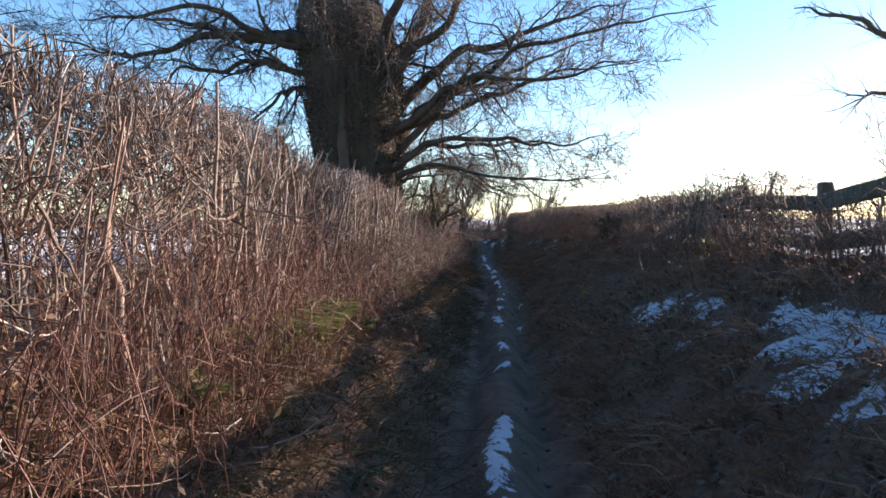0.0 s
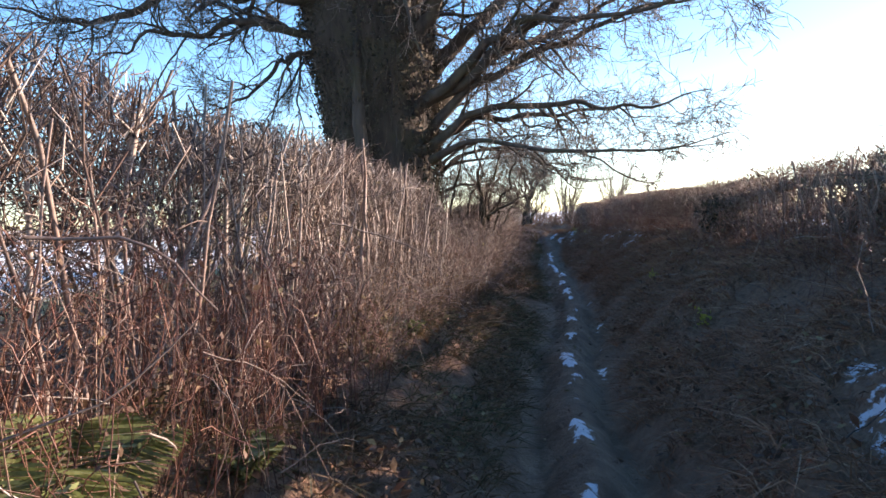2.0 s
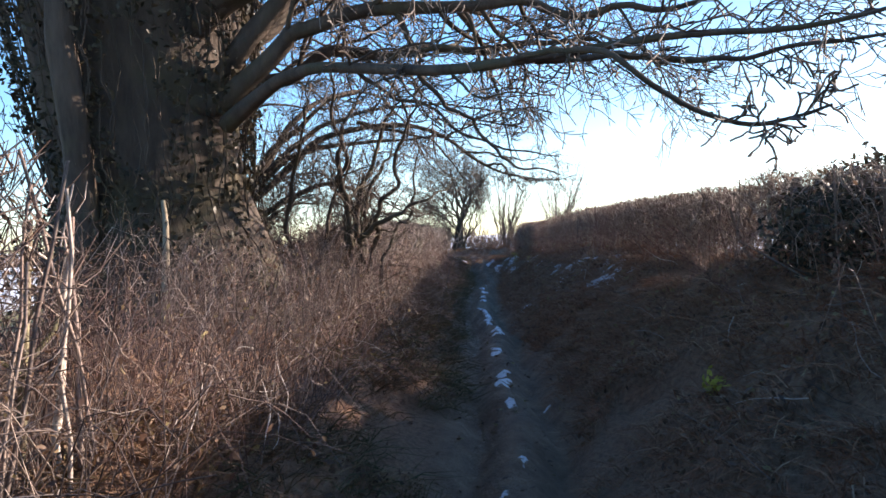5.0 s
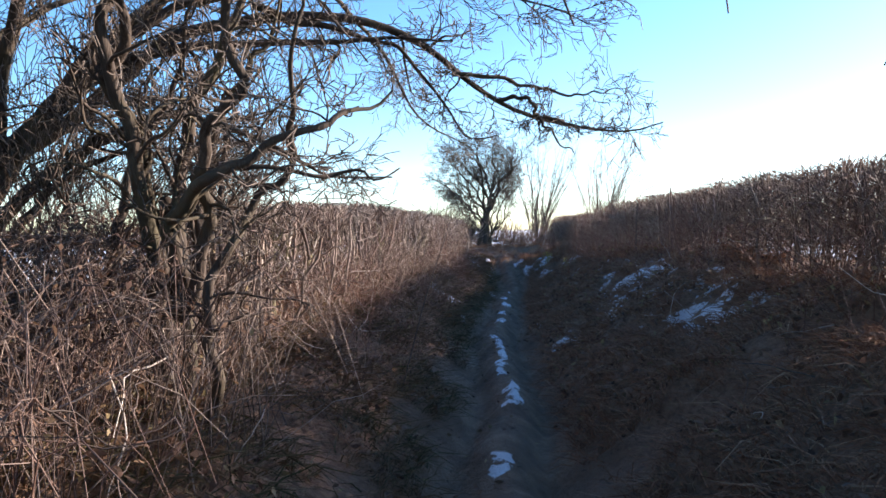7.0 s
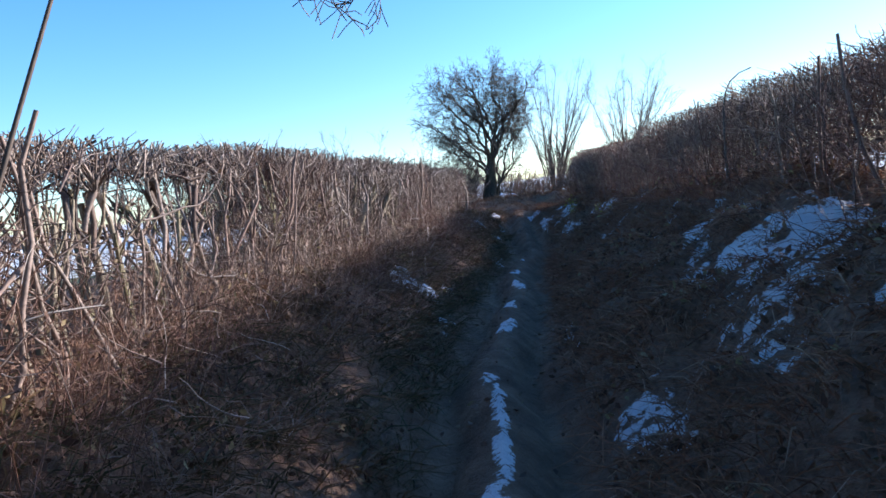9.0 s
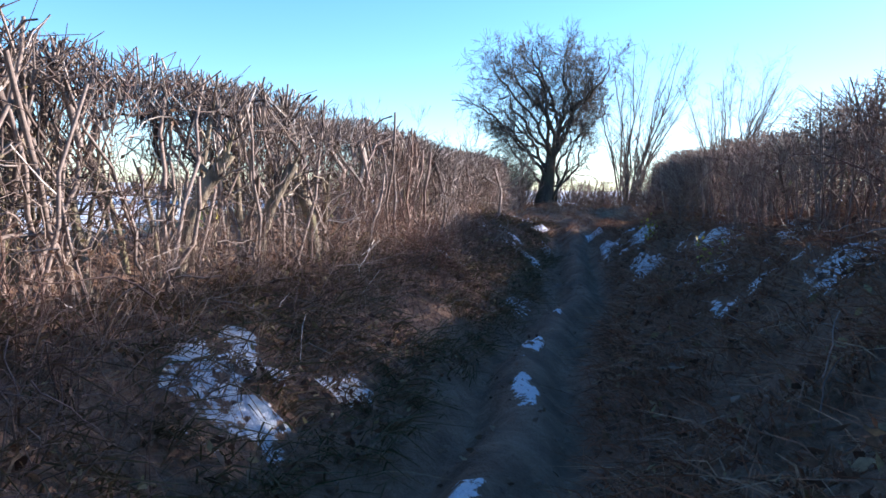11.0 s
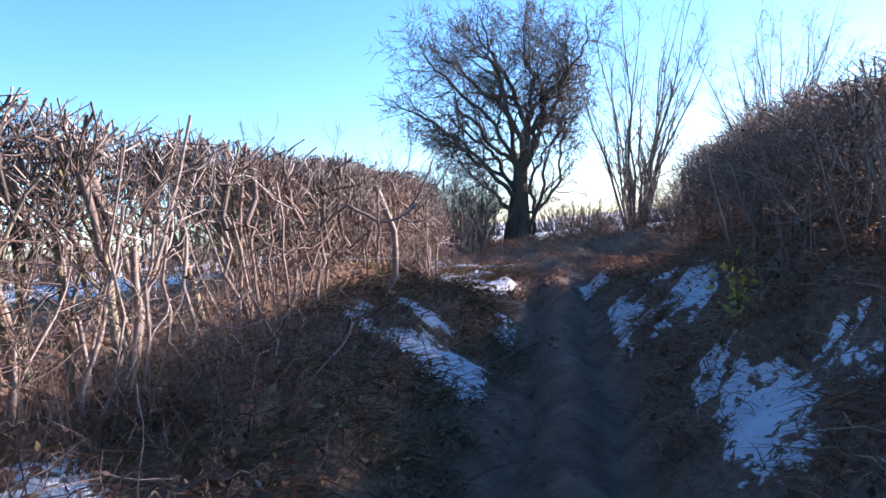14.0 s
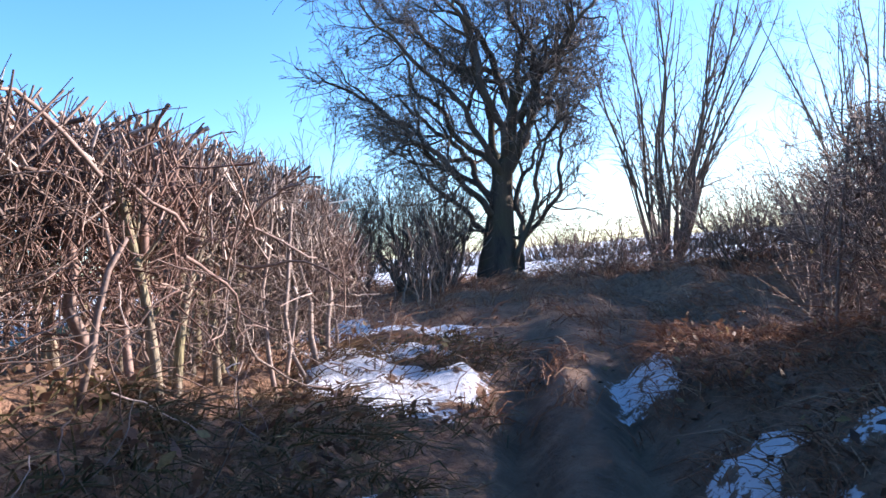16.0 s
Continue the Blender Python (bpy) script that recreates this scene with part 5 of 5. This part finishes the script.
brambles(1300, 13, 19.5, -2.5, -1.15, (0.25, 0.9), (0.2, 0.8), "bramble_bank", "thin tangled bramble stems below the oak", M_HEDGE_L)
brambles(1350, 0, 8.6, -1.9, -1.15, (0.25, 0.85), (0.12, 0.5), "bramble_bank", "red-brown bramble and dock stems in front of the hedge", M_BRAMBLE)
brambles(420, 8.6, 13.0, -1.9, -1.2, (0.2, 0.6), (0.12, 0.5), "bramble_bank", "brown dock and bramble stems at the hedge foot", M_HEDGE_L)
brambles(900, 21.5, 37, -1.9, -1.3, (0.2, 0.6), (0.1, 0.4), "bramble_bank", "tangled bramble stems along the hedge foot", M_HEDGE_R)
brambles(1000, 21, 38, -1.75, -0.85, (0.08, 0.35), (0.15, 0.5), "bramble_bank", "low brown bramble stems over the bank foot", M_HEDGE_R)
brambles(1200, 0, 43, 1.8, 2.9, (0.2, 0.6), (0.2, 0.7), "bramble_bank", "dark bramble stems under the hedge", M_BRAMBLE)


def litter(n, y0, y1, u0, u1, name, label, mat, size=(0.012, 0.03)):
    x, y = scatter(n, y0, y1, u0, u1)
    C = np.stack([x, y, land(x, y) + 0.012], 1)
    ob = new(name, mesh_from(name, *leaf_quads(C, rng.uniform(*size, n), 0.75), mat))
    tagged(ob, label, "leaf litter", kind="stuff")


def bank_leaves(n, y0, y1, u0, u1, name, label):
    """Withered leaves heaped on the tussocks."""
    x, y = scatter(n, y0, y1, u0, u1)
    hump = rough_noise(x, y, 1.9, 3)
    ok = (hump > 0.45) & ((snow_cover(x, y) < 0.4) | (rng.random(n) < 0.08))
    x, y, hump = x[ok], y[ok], hump[ok]
    C = np.stack([x, y, land(x, y) + rng.uniform(0.0, 0.5, len(x)) * (hump - 0.35)], 1)
    ob = new(name, mesh_from(name, *leaf_quads(C, rng.uniform(0.012, 0.034, len(C)), 0.2), M_DEAD_LEAF))
    tagged(ob, label, "leaf litter", kind="stuff")


bank_leaves(30000, 0, 44, 0.5, 2.8, "leaf_heap", "withered brown leaves heaped over the shaded bank")
bank_leaves(24000, 0, 44, -1.95, -0.5, "leaf_heap", "withered brown leaves heaped along the hedge foot")
litter(9000, -3, 46, -1.9, 2.8, "leaf_litter", "brown fallen leaves over the banks and the mud", M_DEAD_LEAF)


def fern(at, n, length):
    """A hart's-tongue fern: strap leaves from one crown."""
    x, y = at
    root = thing("fern", "green fern with arching fronds on the bank", "fern", "ferns on the bank")
    z = float(land(x, y))
    s = np.linspace(0, 1, 6)
    for i in range(n):
        a, L = rng.uniform(0, 2 * np.pi), length * rng.uniform(0.6, 1.0)
        line = np.stack([x + np.cos(a) * L * 0.55 * s ** 1.5, y + np.sin(a) * L * 0.55 * s ** 1.5, z + L * (1.25 * s - 0.6 * s * s)], 1)[None]
        stem = tubes(line, np.linspace(0.003, 0.001, 6)[None])
        m = 22
        t = np.linspace(0.15, 1, m)
        base_p = np.stack([np.interp(t, s, line[0, :, c]) for c in range(3)], 1)
        side = np.array([-math.sin(a), math.cos(a), 0])
        wid = 0.30 * L * np.sin(np.pi * (0.12 + 0.86 * (1 - t))) + 0.01
        lobes = []
        for sg in (-1, 1):
            tipp = base_p + sg * side * wid[:, None] + np.array([math.cos(a), math.sin(a), -0.25]) * (0.35 * wid)[:, None]
            lobes.append(np.stack([base_p, (base_p + tipp) / 2, tipp], 1))
        Lp = np.concatenate(lobes)
        pinn = ribbons(Lp, np.full((len(Lp), 3), 0.006) * np.array([0.7, 1, 0.2]))
        part("frond", joined(stem, pinn), M_GREEN, root)


for y, u, n, L in ((4.3, -1.5, 6, 0.45), (4.85, -1.5, 8, 0.52), (5.35, -1.42, 9, 0.62), (5.9, -1.38, 9, 0.6), (6.67, -1.25, 6, 0.28), (3.3, -1.4, 6, 0.35), (9.9, -1.25, 5, 0.26)):
    fern((float(lane_x(y)) + u, y), n, L)


def sprig(at, n, height, size, label):
    """A few thin stems with leaves that have turned yellow."""
    x, y = at
    root = thing("leafy_sprig", label, "plant", "leafy sprigs on the bank")
    z = float(land(x, y))
    for i in range(n):
        a, L = rng.uniform(0, 2 * np.pi), height * rng.uniform(0.6, 1)
        q = np.linspace(0, 1, 5)
        line = np.stack([x + np.cos(a) * 0.35 * L * q, y + np.sin(a) * 0.35 * L * q, z + L * q], 1)[None]
        stem = part("stem", tubes(line, np.linspace(0.003, 0.0015, 5)[None]), M_BRAMBLE, root)
        C = np.stack([np.interp(np.linspace(0.3, 1, 7), q, line[0, :, c]) for c in range(3)], 1) + rng.normal(0, 0.03, (7, 3))
        part("foliage", leaf_quads(C, rng.uniform(0.6, 1.2, 7) * size), M_BERRY_YELLOW, stem, "yellow-green leaves", "stuff")


sprig((4.2, 33.7), 6, 0.4, 0.026, "yellow-leaved sprig on the snowy bank")
sprig((4.1, 37.4), 7, 0.45, 0.028, "yellow-leaved sprig under the hedge")
sprig((2.8, 15.2), 5, 0.2, 0.03, "yellowing tuft of leaves on the dark bank")
sprig((3.3, 8.6), 6, 0.3, 0.035, "yellow-green bramble leaves on the bank")
sprig((3.5, 9.2), 5, 0.35, 0.03, "yellow-green bramble leaves on the bank")
sprig((2.4, 11.2), 4, 0.18, 0.03, "yellowing tuft of leaves on the dark bank")


# ---- far off ----
def far_hedgerow(x0, y0, x1, y1, n, height):
    """A hedgerow across the fields, too far to tell its stems apart."""
    t = rng.uniform(0, 1, n)
    x, y = x0 + (x1 - x0) * t + rng.normal(0, 0.6, n), y0 + (y1 - y0) * t + rng.normal(0, 0.6, n)
    H = height * rng.uniform(0.5, 1.1, n) * (0.7 + 0.6 * lattice(t * 40, t * 0, 12))
    k = 4
    q = np.linspace(0, 1, k)[None]
    lean = rng.normal(0, 0.35, (n, 2)) * H[:, None]
    P = np.stack([x[:, None] + lean[:, :1] * q, y[:, None] + lean[:, 1:] * q, land(x, y)[:, None] - 0.2 + H[:, None] * q], -1)
    R = rng.uniform(0.03, 0.09, n)[:, None] * np.linspace(1, 0.4, k)[None]
    root = thing("far_hedgerow", "distant dark hedgerow between snowy fields", "hedge")
    part("stem_tangle", tubes(P, R), M_HEDGE_R, root, kind="stuff")


far_hedgerow(-70, -10, -42, 110, 2200, 2.6)
far_hedgerow(-42, 110, 70, 125, 2200, 2.4)
for fx, fy, hh in ((-16, 78, 7.5), (-34, 62, 8), (-38, 30, 8), (26, 120, 7), (48, 118, 8)):
    shrub("far_tree", "bare tree standing in a distant hedgerow", (fx, fy), 15, hh, hh * 0.42, M_TWIG, radius=0.09, base=0.4)


def feed_tub(x, y):
    """An open tub with a rolled rim and two rope handles."""
    root = thing("feed_tub", "yellow plastic feed tub on the field behind the hedge", "tub")
    z = float(land(x, y))
    bm = bmesh.new()
    rings = [(0.12, 0.0), (0.125, 0.01), (0.16, 0.3), (0.17, 0.31), (0.17, 0.325), (0.152, 0.325), (0.115, 0.02)]
    loops = [[bm.verts.new((x + r * math.cos(a * math.pi / 12), y + r * math.sin(a * math.pi / 12), z + h)) for a in range(24)] for r, h in rings]
    for lo, hi in zip(loops, loops[1:]):
        for a in range(24):
            bm.faces.new((lo[a], lo[(a + 1) % 24], hi[(a + 1) % 24], hi[a]))
    bm.faces.new(loops[0][::-1])
    bm.faces.new(loops[-1])
    bm_part("bucket", bm, M_TUB, root)
    for sg in (-1, 1):
        p = smooth_line([(x + sg * 0.16, y - 0.06, z + 0.3), (x + sg * 0.22, y - 0.04, z + 0.26), (x + sg * 0.22, y + 0.04, z + 0.26), (x + sg * 0.16, y + 0.06, z + 0.3)], 8)
        part("handle", tubes(p[None], np.full((1, 8), 0.008), 6), M_WOOD, root, "rope handle")


M_TUB = twig_material("yellow_plastic", [(0, (0.62, 0.55, 0.1)), (1, (0.7, 0.62, 0.13))], grain=18, rough=0.45)
feed_tub(-2.0, 35.9)


shrub("thorn_bush", "dark bare thorn bush rising behind the fence", (4.75, 6.3), 26, 1.5, 0.7, M_HEDGE_R, category="bush", radius=0.012, base=0.3)


# ---- each thing's origin at its base ----
def settle(root):
    parts = [o for o in root.children_recursive if o.type == "MESH"]
    n = [len(o.data.vertices) for o in parts]
    co = np.empty((sum(n), 3), np.float32)
    at = 0
    for o, k in zip(parts, n):
        flat = np.empty(k * 3, np.float32)
        o.data.vertices.foreach_get("co", flat)
        co[at:at + k] = flat.reshape(-1, 3)
        at += k
    low, high = co.min(0), co.max(0)
    base = Vector((float(low[0] + high[0]) / 2, float(low[1] + high[1]) / 2, float(low[2])))
    root.location = base
    for o in root.children:
        o.location = -base


for top_level in [o for o in scene.objects if o.type == "EMPTY" and o.parent is None and o.children]:
    settle(top_level)
